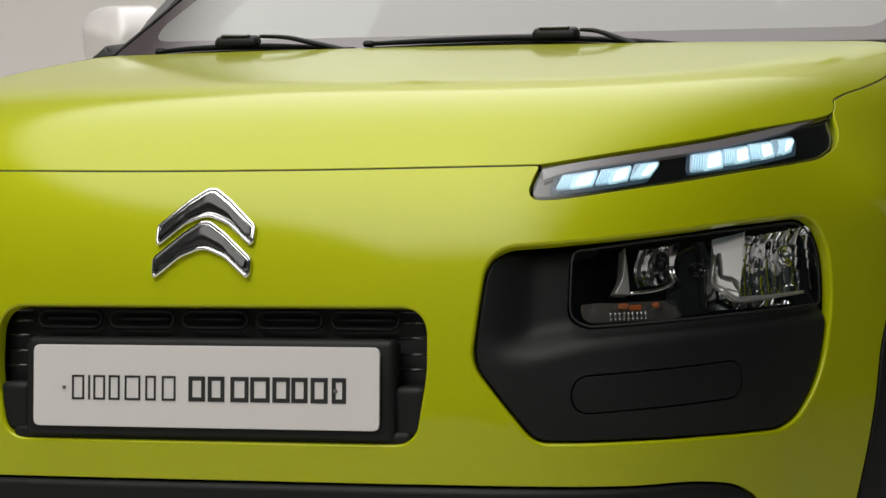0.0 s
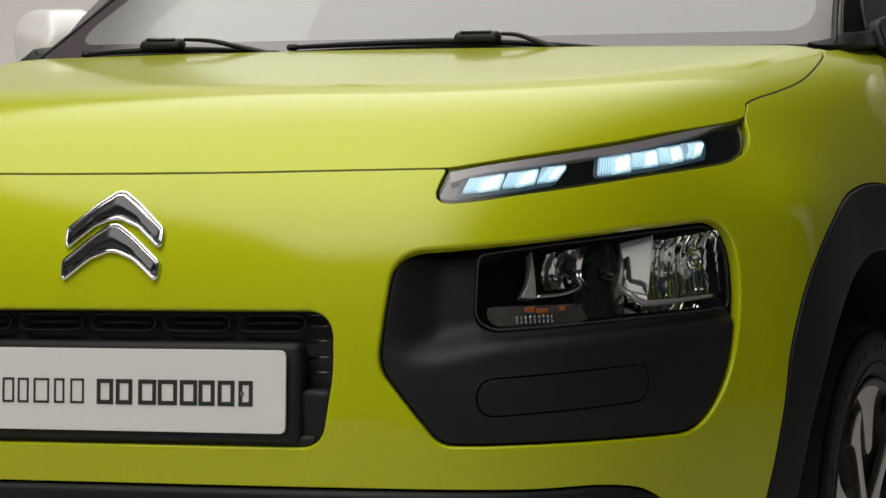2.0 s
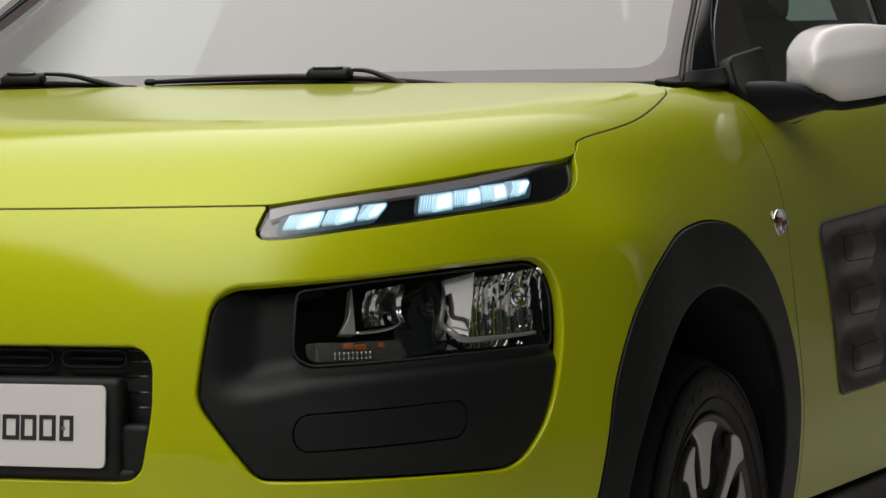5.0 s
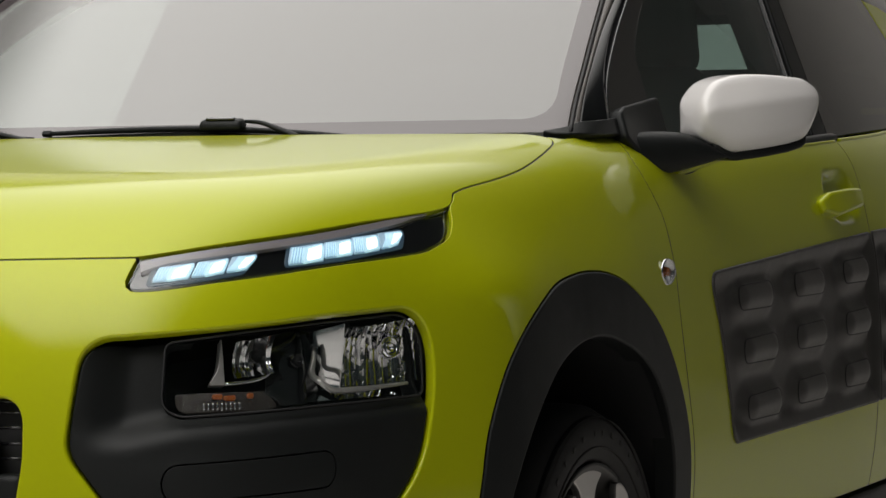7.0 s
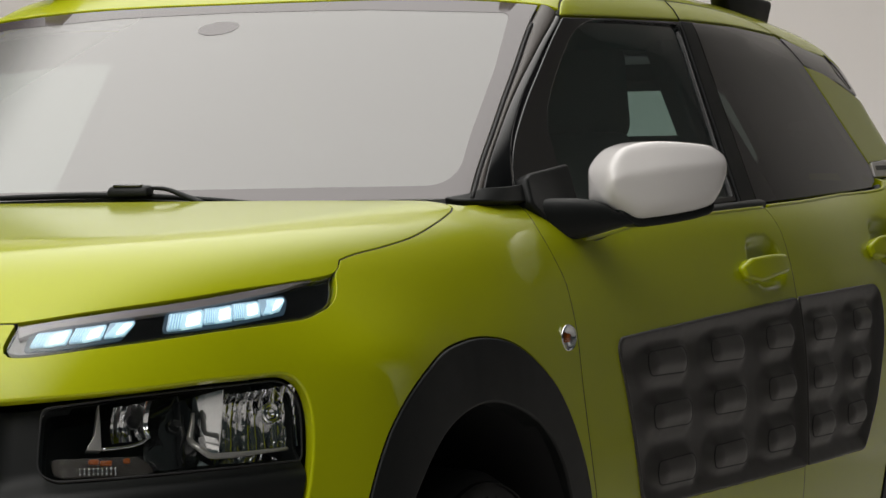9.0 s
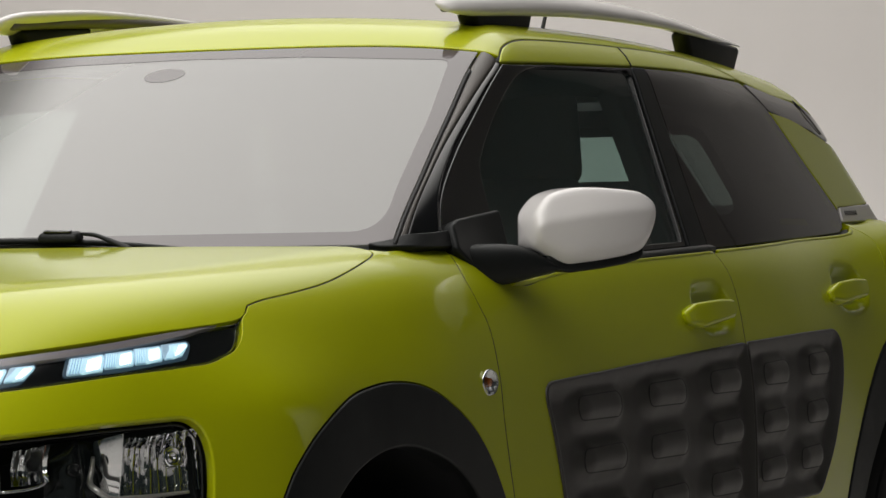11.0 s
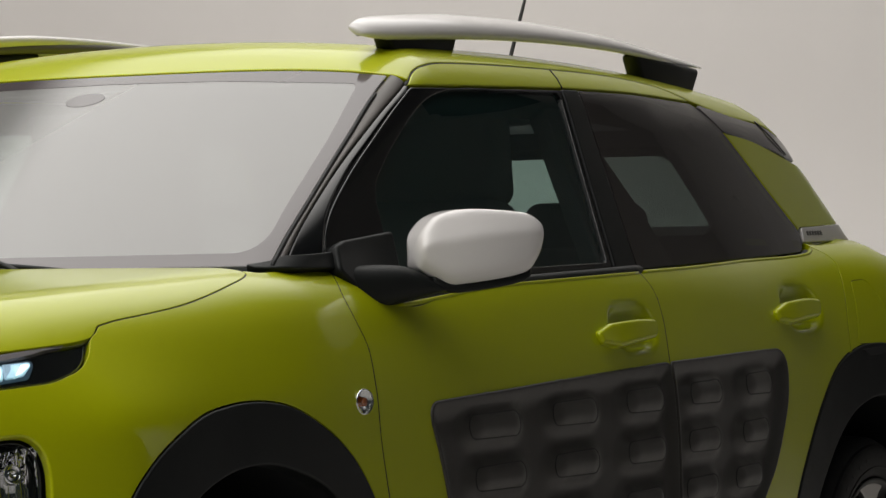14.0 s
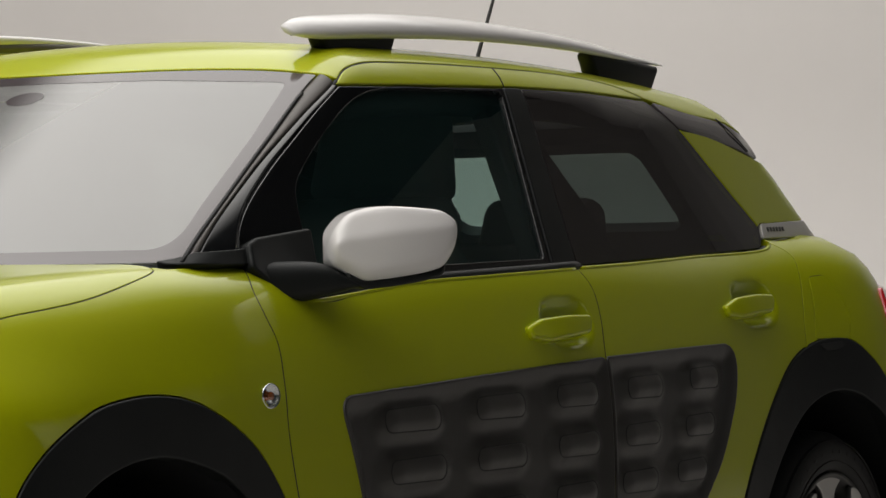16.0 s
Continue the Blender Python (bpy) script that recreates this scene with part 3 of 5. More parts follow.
REAR_PAD = fillet([(-2.3865, 0.838), (-2.75, 0.842), (-3.012, 0.842), (-2.985, 0.74), (-2.895, 0.61), (-2.790, 0.522), (-2.379, 0.522)], [0.006, 0.2, 0.04, 0.2, 0.3, 0.05, 0.006])


def door_front():
    top = flank_at(curve([(-1.292, 1.034), (-1.335, 1.028), (-1.375, 0.99), (-1.45, 0.972), (-1.58, 0.984), (-1.75, 0.996), (-2.05, 1.003), (-2.410, 1.010)]))
    low = flank_at([(-2.365, 0.36), (-1.275, 0.36)])
    loop = np.vstack([top, DOOR_MID_GAP[1:], resample(low, 0.02, False)[1:], DOOR_FRONT_GAP[::-1][1:-1]])
    return panel("door_front", FLANK, [resample(loop, 0.009)], 0.0095, lip=0.0006, gap=0.0017, depth=0.014, offset=cup(-2.268, 0.909))


QUARTER_GAP = [(-3.447, 1.046), (-3.462, 1.022), (-3.430, 0.973), (-3.401, 0.924), (-3.372, 0.87), (-3.352, 0.812)]


def arch_back(xa, xb):
    a = REAR_ARCH
    return a[(a[:, 0] <= xa) & (a[:, 0] >= xb)]


def door_rear():
    top = curve([(-2.410, 1.010), (-2.70, 1.015), (-3.0, 1.022), (-3.39, 1.032), (-3.447, 1.046)])
    gap3 = curve(QUARTER_GAP)
    arch = arch_back(-2.971, -3.35)[::-1]
    low = resample(np.array([(-2.965, 0.36), (-2.365, 0.36)]), 0.02, False)
    xz = np.vstack([top, gap3[1:], arch, low])
    loop = np.vstack([flank_at(xz), DOOR_MID_GAP[::-1][1:-1]])
    return panel("door_rear", FLANK, [resample(loop, 0.009)], 0.0095, lip=0.0006, gap=0.0017, depth=0.014, offset=cup(-3.180, 0.922))


def quarter(holes=[]):
    arch = arch_back(-3.355, -4.2)
    xz = np.vstack([curve(QUARTER_GAP)[::-1], curve([(-3.447, 1.046), (-3.47, 1.062), (-3.7, 1.062), (-3.95, 1.035)]),
                    curve([(-3.95, 1.035), (-4.07, 0.9), (-4.09, 0.7), (-4.07, 0.36)]), [(-3.95, 0.34)], arch[::-1]])
    return panel("quarter_panel", FLANK, [resample(flank_at(xz), 0.010)] + holes, 0.03, lip=0.0005, gap=0.0009, depth=0.014)


fd = sided("front_door", door_front(), PAINT, "lime green front door")
rd = sided("rear_door", door_rear(), PAINT, "lime green rear door")
for pair, line in ((fd, [(-1.412, 0.974), (-1.46, 0.9755), (-1.58, 0.984), (-1.75, 0.996), (-2.05, 1.003), (-2.400, 1.0095)]), (rd, [(-2.425, 1.0105), (-2.70, 1.015), (-3.0, 1.022), (-3.39, 1.032), (-3.435, 1.043)])):
    sided("belt_flange", tube(flank_at(curve(line, 0.02)) + (0, -0.003, -0.001), 0.0052, 8), PAINT, "", pair)
FLAP = flank_at(fillet([(-3.398, 0.838), (-3.436, 0.912), (-3.462, 0.972), (-3.530, 0.975), (-3.558, 0.915), (-3.556, 0.875), (-3.532, 0.834)], [0.004, 0.1, 0.018, 0.028, 0.08, 0.06, 0.004]))
wing = part("quarter_panel", quarter([FLAP[::-1]]), PAINT, label="lime green rear wing with a fuel flap")
part("quarter_panel", flipped(quarter()), PAINT, label="lime green rear wing")
part("fuel_flap", panel("fuel_flap", FLANK, [FLAP], 0.03, lip=0.0006, gap=0.0008, depth=0.01), PAINT, wing)


def arch_trim(outer, inner):
    xz = np.vstack([outer, inner[::-1]])
    return panel("wheel_arch_trim", FLANK, [resample(flank_at(xz), 0.010)], 0.02, lip=0.0045, gap=0.0015, depth=0.03, offset=0.003)


for edges in ((ARCH_XZ, INNER_XZ), (REAR_ARCH, REAR_INNER)):
    sided("wheel_arch_trim", arch_trim(*edges), PLASTIC, "matt black wheel arch moulding")
# the slot is no recess: a dark patch paints its shade on the moulding
notch = flank_at(fillet([(-3.400, 0.824), (-3.488, 0.829), (-3.500, 0.818), (-3.470, 0.812), (-3.425, 0.811)], 0.003, 0.004))
sided("arch_slot", panel("arch_slot", FLANK, [notch], 0.02, lip=0.001, gap=0.0, depth=0.004, offset=0.0065), DARK, "dark patch standing in for a shaded slot in the arch moulding")
sill = flank_at(resample(np.array([(-1.275, 0.355), (-2.97, 0.355), (-3.0, 0.20), (-1.25, 0.20)]), 0.02))
sided("sill_trim", panel("sill_trim", FLANK, [sill], 0.04, lip=0.008, gap=0.002, depth=0.03, offset=0.008), PLASTIC, "matt black sill moulding")


# ---- glasshouse ----
def gside(xz):
    return GLASS_SIDE.fwd(np.asarray(xz, float))[0]


SCREEN_EDGE = [(0.711, 1.045), (0.688, 1.092), (0.662, 1.153), (0.637, 1.211), (0.612, 1.271), (0.584, 1.335), (0.566, 1.383)]
PILLAR_GAP = [(-1.282, 1.058), (-1.308, 1.096), (-1.354, 1.135), (-1.477, 1.205), (-1.610, 1.269), (-1.717, 1.319), (-1.818, 1.363)]
SLIM = 0.957
FRAME_TOP = [(-1.815, 1.364), (-1.88, 1.393), (-1.96, 1.408), (-2.10, 1.413), (-2.50, 1.412), (-2.80, 1.405), (-3.0, 1.388), (-3.10, 1.366)]
edge3 = GLASS_FRONT.fwd(curve(SCREEN_EDGE))[0]
ws_top = GLASS_FRONT.fwd(np.column_stack([np.linspace(edge3[-1][1], 0, 40), 1.383 + 0.0205 * (1 - np.linspace(1, 0, 40) ** 4)]))[0]
ws_low = GLASS_FRONT.fwd(np.column_stack([np.linspace(0, edge3[0][1], 50), np.full(50, 1.045)]))[0]
ws_half = np.vstack([ws_low, edge3[1:], ws_top[1:]])
ws_half[0, 1] = ws_half[-1, 1] = 0
WS = both(ws_half)
WS[:, 1] *= np.where(WS[:, 1] < 0, SLIM, 1.0)
WS = resample(WS, 0.012)
windscreen = part("windscreen", panel("windscreen", GLASS_FRONT, [WS], 0.04, lip=0.001, gap=0.004, depth=0.003), SCREEN, label="reflecting windscreen glass with a painted pale veil")



def pillar_strip(inner=False, n=40, m=10, wide=0.033):
    """A softly crowned band along the windscreen's edge, or (inner) the flat inlay from that band back to the door gap."""
    def along(line):
        t = np.linspace(0, len(line) - 1, n)
        return np.column_stack([np.interp(t, np.arange(len(line)), line[:, k]) for k in range(3)])
    a, b = along(edge3), along(gside(curve(PILLAR_GAP)))
    share = np.minimum(wide / np.linalg.norm(b - a, axis=1), 0.80)[:, None]
    mid = a + (b - a) * share
    a, b, crown = (mid, b, 0.0008) if inner else (a, mid, 0.0055)
    out = np.array((0.45, 0.78, 0.43))
    verts, faces = [], []
    for i in range(n):
        across = (b[i] - a[i]) / np.linalg.norm(b[i] - a[i])
        up = out - across * (out @ across)
        up /= np.linalg.norm(up)
        row = [a[i] - 0.022 * up]
        for s in np.linspace(0.02, 0.98, m):
            row.append(a[i] + (b[i] - a[i]) * s + up * (crown * (4 * s * (1 - s)) ** 0.7 - (0.002 if inner else 0.0)))
        row.append(b[i] - 0.022 * up)
        verts += row
    k = m + 2
    faces = [(i * k + j, i * k + j + 1, (i + 1) * k + j + 1, (i + 1) * k + j) for i in range(n - 1) for j in range(k - 1)]
    return mesh_of("front_pillar_trim", verts, faces)


def slimmed(ob):
    for v in ob.data.vertices:
        v.co.y *= SLIM


strip_pair = sided("front_pillar_trim", pillar_strip(), SATIN, "satin black windscreen pillar trim")
slimmed(strip_pair[1])
inlay_pair = sided("pillar_inlay", pillar_strip(True), PIANO, "gloss black pillar inlay", strip_pair)
slimmed(inlay_pair[1])
slimmed(sided("windscreen_seal", tube(edge3[:-4] + (0.002, 0.003, 0.002), 0.0036, 8), DARK, "black rubber windscreen seal")[1])

# door window surround: black panel with the glass let in, and the green frame over it
TOPLINE = [(-1.815, 1.363), (-2.10, 1.368), (-2.45, 1.372)]
sur = np.vstack([curve(PILLAR_GAP), curve(TOPLINE)[1:], curve([(-2.445, 1.370), (-2.41, 1.20), (-2.372, 1.04), (-2.37, 1.022)])[1:], [(-1.9, 1.012), (-1.5, 1.005), (-1.33, 1.03)]])
FRONT_GLASS = resample(np.vstack([curve([(-1.507, 1.026), (-1.512, 1.07), (-1.524, 1.12), (-1.545, 1.172), (-1.600, 1.212), (-1.72, 1.277), (-1.83, 1.327), (-1.905, 1.349), (-1.995, 1.360), (-2.20, 1.3625)]), [(-2.424, 1.363), (-2.430, 1.358), (-2.352, 1.040), (-2.346, 1.035)]]), 0.008)
fsur = sided("window_surround", panel("window_surround", PLAIN_SIDE, [resample(gside(sur), 0.009), gside(FRONT_GLASS)[::-1]], 0.020, lip=0.002, gap=0.002, depth=0.012, offset=-0.003), PIANO, "gloss black window surround")
sided("front_door_glass", panel("front_door_glass", GLASS_SIDE, [gside(FRONT_GLASS)], 0.05, lip=0.001, gap=-0.003, depth=0.002, offset=-0.008), SIDE, "clear side window glass", fsur)
post = fillet([(-2.444, 1.372), (-2.520, 1.372), (-2.468, 1.012), (-2.366, 1.012)], 0.004)
sided("centre_pillar_trim", panel("centre_pillar_trim", GLASS_SIDE, [gside(post)], 0.02, lip=0.004, gap=0.002, depth=0.012, offset=0.002), PLASTIC, "satin black centre pillar trim")
REAR_GLASS = fillet([(-2.522, 1.372), (-2.80, 1.370), (-3.105, 1.358), (-3.215, 1.298), (-3.360, 1.163), (-3.462, 1.075), (-3.425, 1.034), (-2.470, 1.014)],
                    [0.004, 0.3, 0.04, 0.2, 0.3, 0.035, 0.03, 0.004])
sided("rear_door_glass", panel("rear_door_glass", GLASS_SIDE, [gside(REAR_GLASS)], 0.05, lip=0.002, gap=0.002, depth=0.004), PRIVACY, "dark tinted rear door glass")
frame_low = curve([(-1.815, 1.3635), (-2.10, 1.3685), (-2.45, 1.3725), (-2.80, 1.371), (-3.10, 1.360)])
frame_line = np.vstack([curve(FRAME_TOP), frame_low[::-1]])
sided("door_frame", panel("door_frame", GLASS_SIDE, [resample(gside(frame_line), 0.008)], 0.02, lip=0.003, gap=0.0012, depth=0.012), PAINT, "lime green upper door frame")
quarter_glass = fillet([(-3.115, 1.360), (-3.30, 1.336), (-3.50, 1.316), (-3.585, 1.288), (-3.63, 1.228), (-3.49, 1.259), (-3.215, 1.297)], [0.01, 0.3, 0.1, 0.05, 0.02, 0.3, 0.01])
sided("quarter_glass", panel("quarter_glass", GLASS_SIDE, [gside(quarter_glass)], 0.04, lip=0.002, gap=0.001, depth=0.004), QUARTER, "dark rear quarter glass")
tail_seam = gside(curve([(-3.462, 1.324), (-3.50, 1.298), (-3.565, 1.252)], 0.02))
sided("quarter_seam", tube(tail_seam + (0, 0.0012, 0.0004), 0.0016, 6), DARK, "dark seam beside the tailgate")
cpillar = np.vstack([curve([(-3.217, 1.296), (-3.36, 1.284), (-3.49, 1.258), (-3.63, 1.227)]), curve([(-3.63, 1.227), (-3.735, 1.16), (-3.80, 1.097)])[1:], curve([(-3.80, 1.097), (-3.47, 1.090)])[1:],
                     curve([(-3.464, 1.076), (-3.362, 1.163), (-3.217, 1.296)])[1:-1]])
sided("rear_pillar", panel("rear_pillar", GLASS_SIDE, [resample(gside(cpillar), 0.009)], 0.025, lip=0.003, gap=0.001, depth=0.012), PAINT, "lime green rear pillar")
strip = fillet([(-3.472, 1.090), (-3.80, 1.097), (-3.83, 1.058), (-3.452, 1.056)], 0.003)
strips = sided("pillar_strip", panel("pillar_strip", GLASS_SIDE, [gside(strip)], 0.02, lip=0.002, gap=0.001, depth=0.006, offset=0.002), SILVER, "silver strip across the rear pillar")

# roof skin, from the windscreen to the tail
rail = gside(curve(FRAME_TOP))
roof_half = np.vstack([ws_top[::-1] + (-0.004, 0, 0.002), rail[2:], gside(curve([(-3.11, 1.362), (-3.30, 1.332), (-3.50, 1.315), (-3.585, 1.290)]))])
back = ROOFS.fwd(np.column_stack([np.full(20, -3.60), np.linspace(roof_half[-1][1] - 0.02, 0, 20)]))[0]
roof_half = np.vstack([roof_half, back])
roof_half[0, 1] = roof_half[-1, 1] = 0
part("roof", panel("roof", ROOFS, [resample(both(roof_half), 0.010)], 0.04, lip=0.003, gap=0.0012, depth=0.012), PAINT, label="lime green roof skin")


# dark tubes in the shut lines, standing in for the gaps' shade
def shut_line(name, line, form_dom, twin=True, sunk=0.0066):
    p, n = form_dom.fwd(form_dom.inv(resample(line, 0.02, False)))
    me = tube(p - n * sunk, 0.0055, 12)
    if twin:
        sided(name, me, DARK, "dark tube standing in for shade in the shut line")
    else:
        part(name, me, DARK, label="dark tube standing in for shade in the shut line")


seam = gside(np.array([(-2.452, 1.373), (-2.462, 1.392), (-2.470, 1.411)]))
sided("frame_seam", tube(seam + (0, 0.0006, 0.0002), 0.0016, 6), DARK, "dark seam between the door frames")
shut_line("door_seal", DOOR_FRONT_GAP, FLANK, sunk=0.0053)
shut_line("door_seal", DOOR_MID_GAP, FLANK, sunk=0.0054)
shut_line("door_seal", flank_at(curve(QUARTER_GAP)), FLANK)
shut_line("bonnet_seal", HOOD_SIDE, HOODS)
shut_line("bonnet_seal", np.vstack([HOOD_FRONT[::-1], HOOD_FRONT[1:] * (1, -1, 1)]), HOODS, False)
shut_line("frame_seal", gside(curve(FRAME_TOP)), GLASS_SIDE)
shut_line("flap_seal", np.vstack([FLAP, FLAP[:1]]), FLANK, False)


# ---- nose: grille, plate, badge ----
def on_nose(u, z, out=0.0):
    """A place on the nose by arc and height, moved out along the normal; and that normal."""
    p = nose_at([(u, z)])
    q, n = WRAP.fwd(WRAP.inv(p))
    return Vector(q[0] + out * n[0]), Vector(n[0])


def slots(y, z, wide, high, r):
    return fillet([(y - wide / 2, z + high / 2), (y + wide / 2, z + high / 2), (y + wide / 2, z - high / 2), (y - wide / 2, z - high / 2)], r, 0.006)


grille = part("grille", panel("grille", WRAP, [GRILLE], 0.03, lip=0.004, gap=-0.012, depth=0.01, offset=-0.045), DARK, label="recessed black grille insert")
for k in range(-2, 3):
    ring = nose_at(slots(k * 0.1115, 0.687, 0.098, 0.0235, 0.0115)) - (0.030, 0, 0)
    part("slot_ring", tube(ring, 0.0028, 8, True, up=(1, 0, 0)), PLASTIC, grille)
    bar = nose_at([(k * 0.1115 - 0.04, 0.687), (k * 0.1115, 0.687), (k * 0.1115 + 0.04, 0.687)]) - (0.038, 0, 0)
    part("slot_slat", tube(bar, 0.0035, 6), DARK, grille)
for s in (-1, 1):
    for n, z in enumerate((0.699, 0.684, 0.664, 0.642, 0.622)):
        rib = nose_at([(s * 0.278, z), (s * 0.300, z), (s * 0.319, z)]) - (0.022 + 0.003 * (n % 2), 0, 0)
        part("grille_rib", tube(rib, 0.0022, 6), PIANO, grille)
    part("plate_bracket", block((0.03, 0.046, 0.070), (-0.020, s * 0.297, 0.566), 0.010, segments=3), PLASTIC, grille)
holder = part("plate_holder", block((0.034, 0.556, 0.140), (-0.0165, 0, 0.594), 0.012, (0, -4.5, 0), 3), PLASTIC, label="black plastic plate surround")
part("holder_lower_lip", block((0.030, 0.600, 0.022), (-0.016, 0, 0.5295), 0.009, segments=3), PLASTIC, holder)
PLATE_POSE = pose(0.0055, 0, 0.598, 0, -4.5, 0) @ Matrix(((0, 0, 1, 0), (1, 0, 0, 0), (0, 1, 0, 0), (0, 0, 0, 1)))
plate = part("number_plate", slab(slots(0, 0, 0.520, 0.1125, 0.008), 0.0030, PLATE_POSE, 0.0008), PLATE, label="white number plate with dark lettering bars")


def ink(x, wide, low, high, stroke):
    """A character's place on the plate as a plain upright bar, or as a hollow box where it is wide."""
    mid, tall = (low + high) / 2, (high - low) / 2
    spans = [(x, mid, stroke / 2, tall)]
    if wide > 2.5 * stroke:
        side = wide / 2 - stroke / 2
        spans = [(x - side, mid, stroke / 2, tall), (x + side, mid, stroke / 2, tall)]
        spans += [(x, z, side - stroke / 2, stroke / 2) for z in (low + stroke / 2, high - stroke / 2)]
    bars = [slab([(u - a, v - b), (u + a, v - b), (u + a, v + b), (u - a, v + b)], 0.0006, PLATE_POSE @ pose(0, 0, 0.0032)) for u, v, a, b in spans]
    part("lettering_bar", joined(bars), INK, plate)


for x, wide in ((-0.1905, 0.019), (-0.1735, 0.0045), (-0.158, 0.018), (-0.135, 0.017), (-0.107, 0.024), (-0.0795, 0.016), (-0.0520, 0.021)):
    ink(x, wide, -0.0195, 0.0145, 0.0030)
for x, wide in ((-0.0095, 0.025), (0.0195, 0.025), (0.0545, 0.027), (0.085, 0.029), (0.1165, 0.026), (0.1435, 0.024), (0.1725, 0.025), (0.2015, 0.021)):
    ink(x, wide, -0.0200, 0.0145, 0.0058)
for x in (-0.212, 0.1965):
    part("plate_screw", slab(slots(x, -0.003, 0.006, 0.006, 0.003), 0.0015, PLATE_POSE @ pose(0, 0, 0.003)), STEEL, plate)


def chevron(z0, u0=-0.009):
    """A thick arrowhead outline pointing up, apex at z0."""
    half = [(-0.0060, z0), (0.0060, z0), (0.031, z0 - 0.0155), (0.0725, z0 - 0.0485), (0.0715, z0 - 0.0740), (0.034, z0 - 0.0445), (0.0, z0 - 0.0320)]
    left = [(-y, z) for y, z in half[2:-1]][::-1]
    return nose_at((u0, 0.0) + fillet(half[:] + left, [0.006, 0.006, 0.05, 0.006, 0.003, 0.03, 0.03] + [0.03, 0.003, 0.006, 0.05], 0.004))


def ridge(z0, u0):
    """The infill swells between its upper and lower edges, steeper below."""
    def rise(p):
        u = np.abs(p[:, 1] - u0)
        low = z0 - 0.032 - 0.37 * u - 0.42 * np.maximum(u - 0.03, 0)
        top = z0 - 0.62 * np.maximum(u - 0.006, 0) - 0.17 * np.maximum(u - 0.031, 0)
        t = np.clip((p[:, 2] - low) / (top - low), 0, 1)
        return 0.0062 + 0.0060 * np.minimum(ease(t / 0.38), 1 - ease((t - 0.38) / 0.62))
    return rise


def badge_rim(loop):
    """A rounded bright edge round a chevron."""
    q, n = WRAP.fwd(WRAP.inv(loop))
    return tube(q + n * 0.0045, 0.0028, 8, True, up=(1, 0, 0))


badge = part("badge", panel("badge", WRAP, [chevron(0.8625)], 0.012, lip=0.0035, gap=0.0, depth=0.01, offset=0.0052), CHROME, label="chrome edged double chevron badge")
part("badge_fill", panel("badge_fill", WRAP, [chevron(0.8625)], 0.004, lip=0.001, gap=0.0050, depth=0.004, offset=ridge(0.8625, -0.009)), INFILL, badge, "gloss black chevron infill")
part("badge_rim", badge_rim(chevron(0.8625)), CHROME, badge, "bright chrome rim")
part("badge_lower", panel("badge_lower", WRAP, [chevron(0.8190, -0.0105)], 0.012, lip=0.0035, gap=0.0, depth=0.01, offset=0.0052), CHROME, badge)
part("badge_fill", panel("badge_fill", WRAP, [chevron(0.8190, -0.0105)], 0.004, lip=0.001, gap=0.0050, depth=0.004, offset=ridge(0.8190, -0.0105)), INFILL, badge, "gloss black chevron infill")
part("badge_rim", badge_rim(chevron(0.8190, -0.0105)), CHROME, badge, "bright chrome rim")


# ---- lamp pods ----
def ledge(u):
    return np.interp(u, (0.38, 0.46, 0.55, 0.70, 1.05), (0.642, 0.653, 0.667, 0.673, 0.684))


def pod_depth(p):
    u = np.abs(WRAP.inv(p)[:, 0])
    s = p[:, 2] - ledge(u)
    up = np.clip((s + 0.020) / 0.050, 0, 1)
    up = up * up * (3 - 2 * up)
    inner = np.clip((u - 0.395) / 0.07, 0, 1)
    fog = np.clip(1.2 - ((u - 0.67) / 0.19) ** 2 - ((p[:, 2] - 0.590) / 0.045) ** 2, 0, 1)
    return -0.006 - 0.034 * up * inner * (3 - 2 * inner) * inner + 0.004 * fog


LAMP_UZ = fillet([(0.521, 0.781), (0.66, 0.793), (0.82, 0.801), (1.048, 0.807), (1.030, 0.690), (0.80, 0.6865), (0.55, 0.679), (0.519, 0.690)], [0.010, 0.2, 0.2, 0.055, 0.008, 0.2, 0.02, 0.03], 0.006)
LAMP = nose_at(LAMP_UZ)
FOG = nose_at(fillet([(0.522, 0.612), (0.815, 0.624), (0.808, 0.575), (0.522, 0.563)], [0.024, 0.026, 0.026, 0.023], 0.006))
pods = sided("lamp_pod", panel("lamp_pod", WRAP, [POD, LAMP[::-1], FOG[::-1]], 0.011, lip=0.003, gap=0.002, depth=0.03, offset=pod_depth, hole_lip=0.0006), PLASTIC, "matt black plastic headlamp surround")
sided("fog_blank", panel("fog_blank", WRAP, [FOG], 0.014, lip=0.0006, gap=0.0004, depth=0.006, offset=pod_depth), PLASTIC, "", pods)


def lamp_sheet(name, u0, u1, z0, z1, nu, nz, depth, flat=False):
    """A formed sheet inside the lamp; depth(u, z) in metres behind the skin."""
    us, zs = np.linspace(u0, u1, nu), np.linspace(z0, z1, nz)
    g = np.array([(u, z) for z in zs for u in us])
    p, n = WRAP.fwd(WRAP.inv(nose_at(g)))
    p = p - n * np.array([depth(u, z) for u, z in g])[:, None]
    faces = [(j * nu + i, j * nu + i + 1, (j + 1) * nu + i + 1, (j + 1) * nu + i) for j in range(nz - 1) for i in range(nu - 1)]
    return mesh_of(name, p, faces, smooth=not flat)


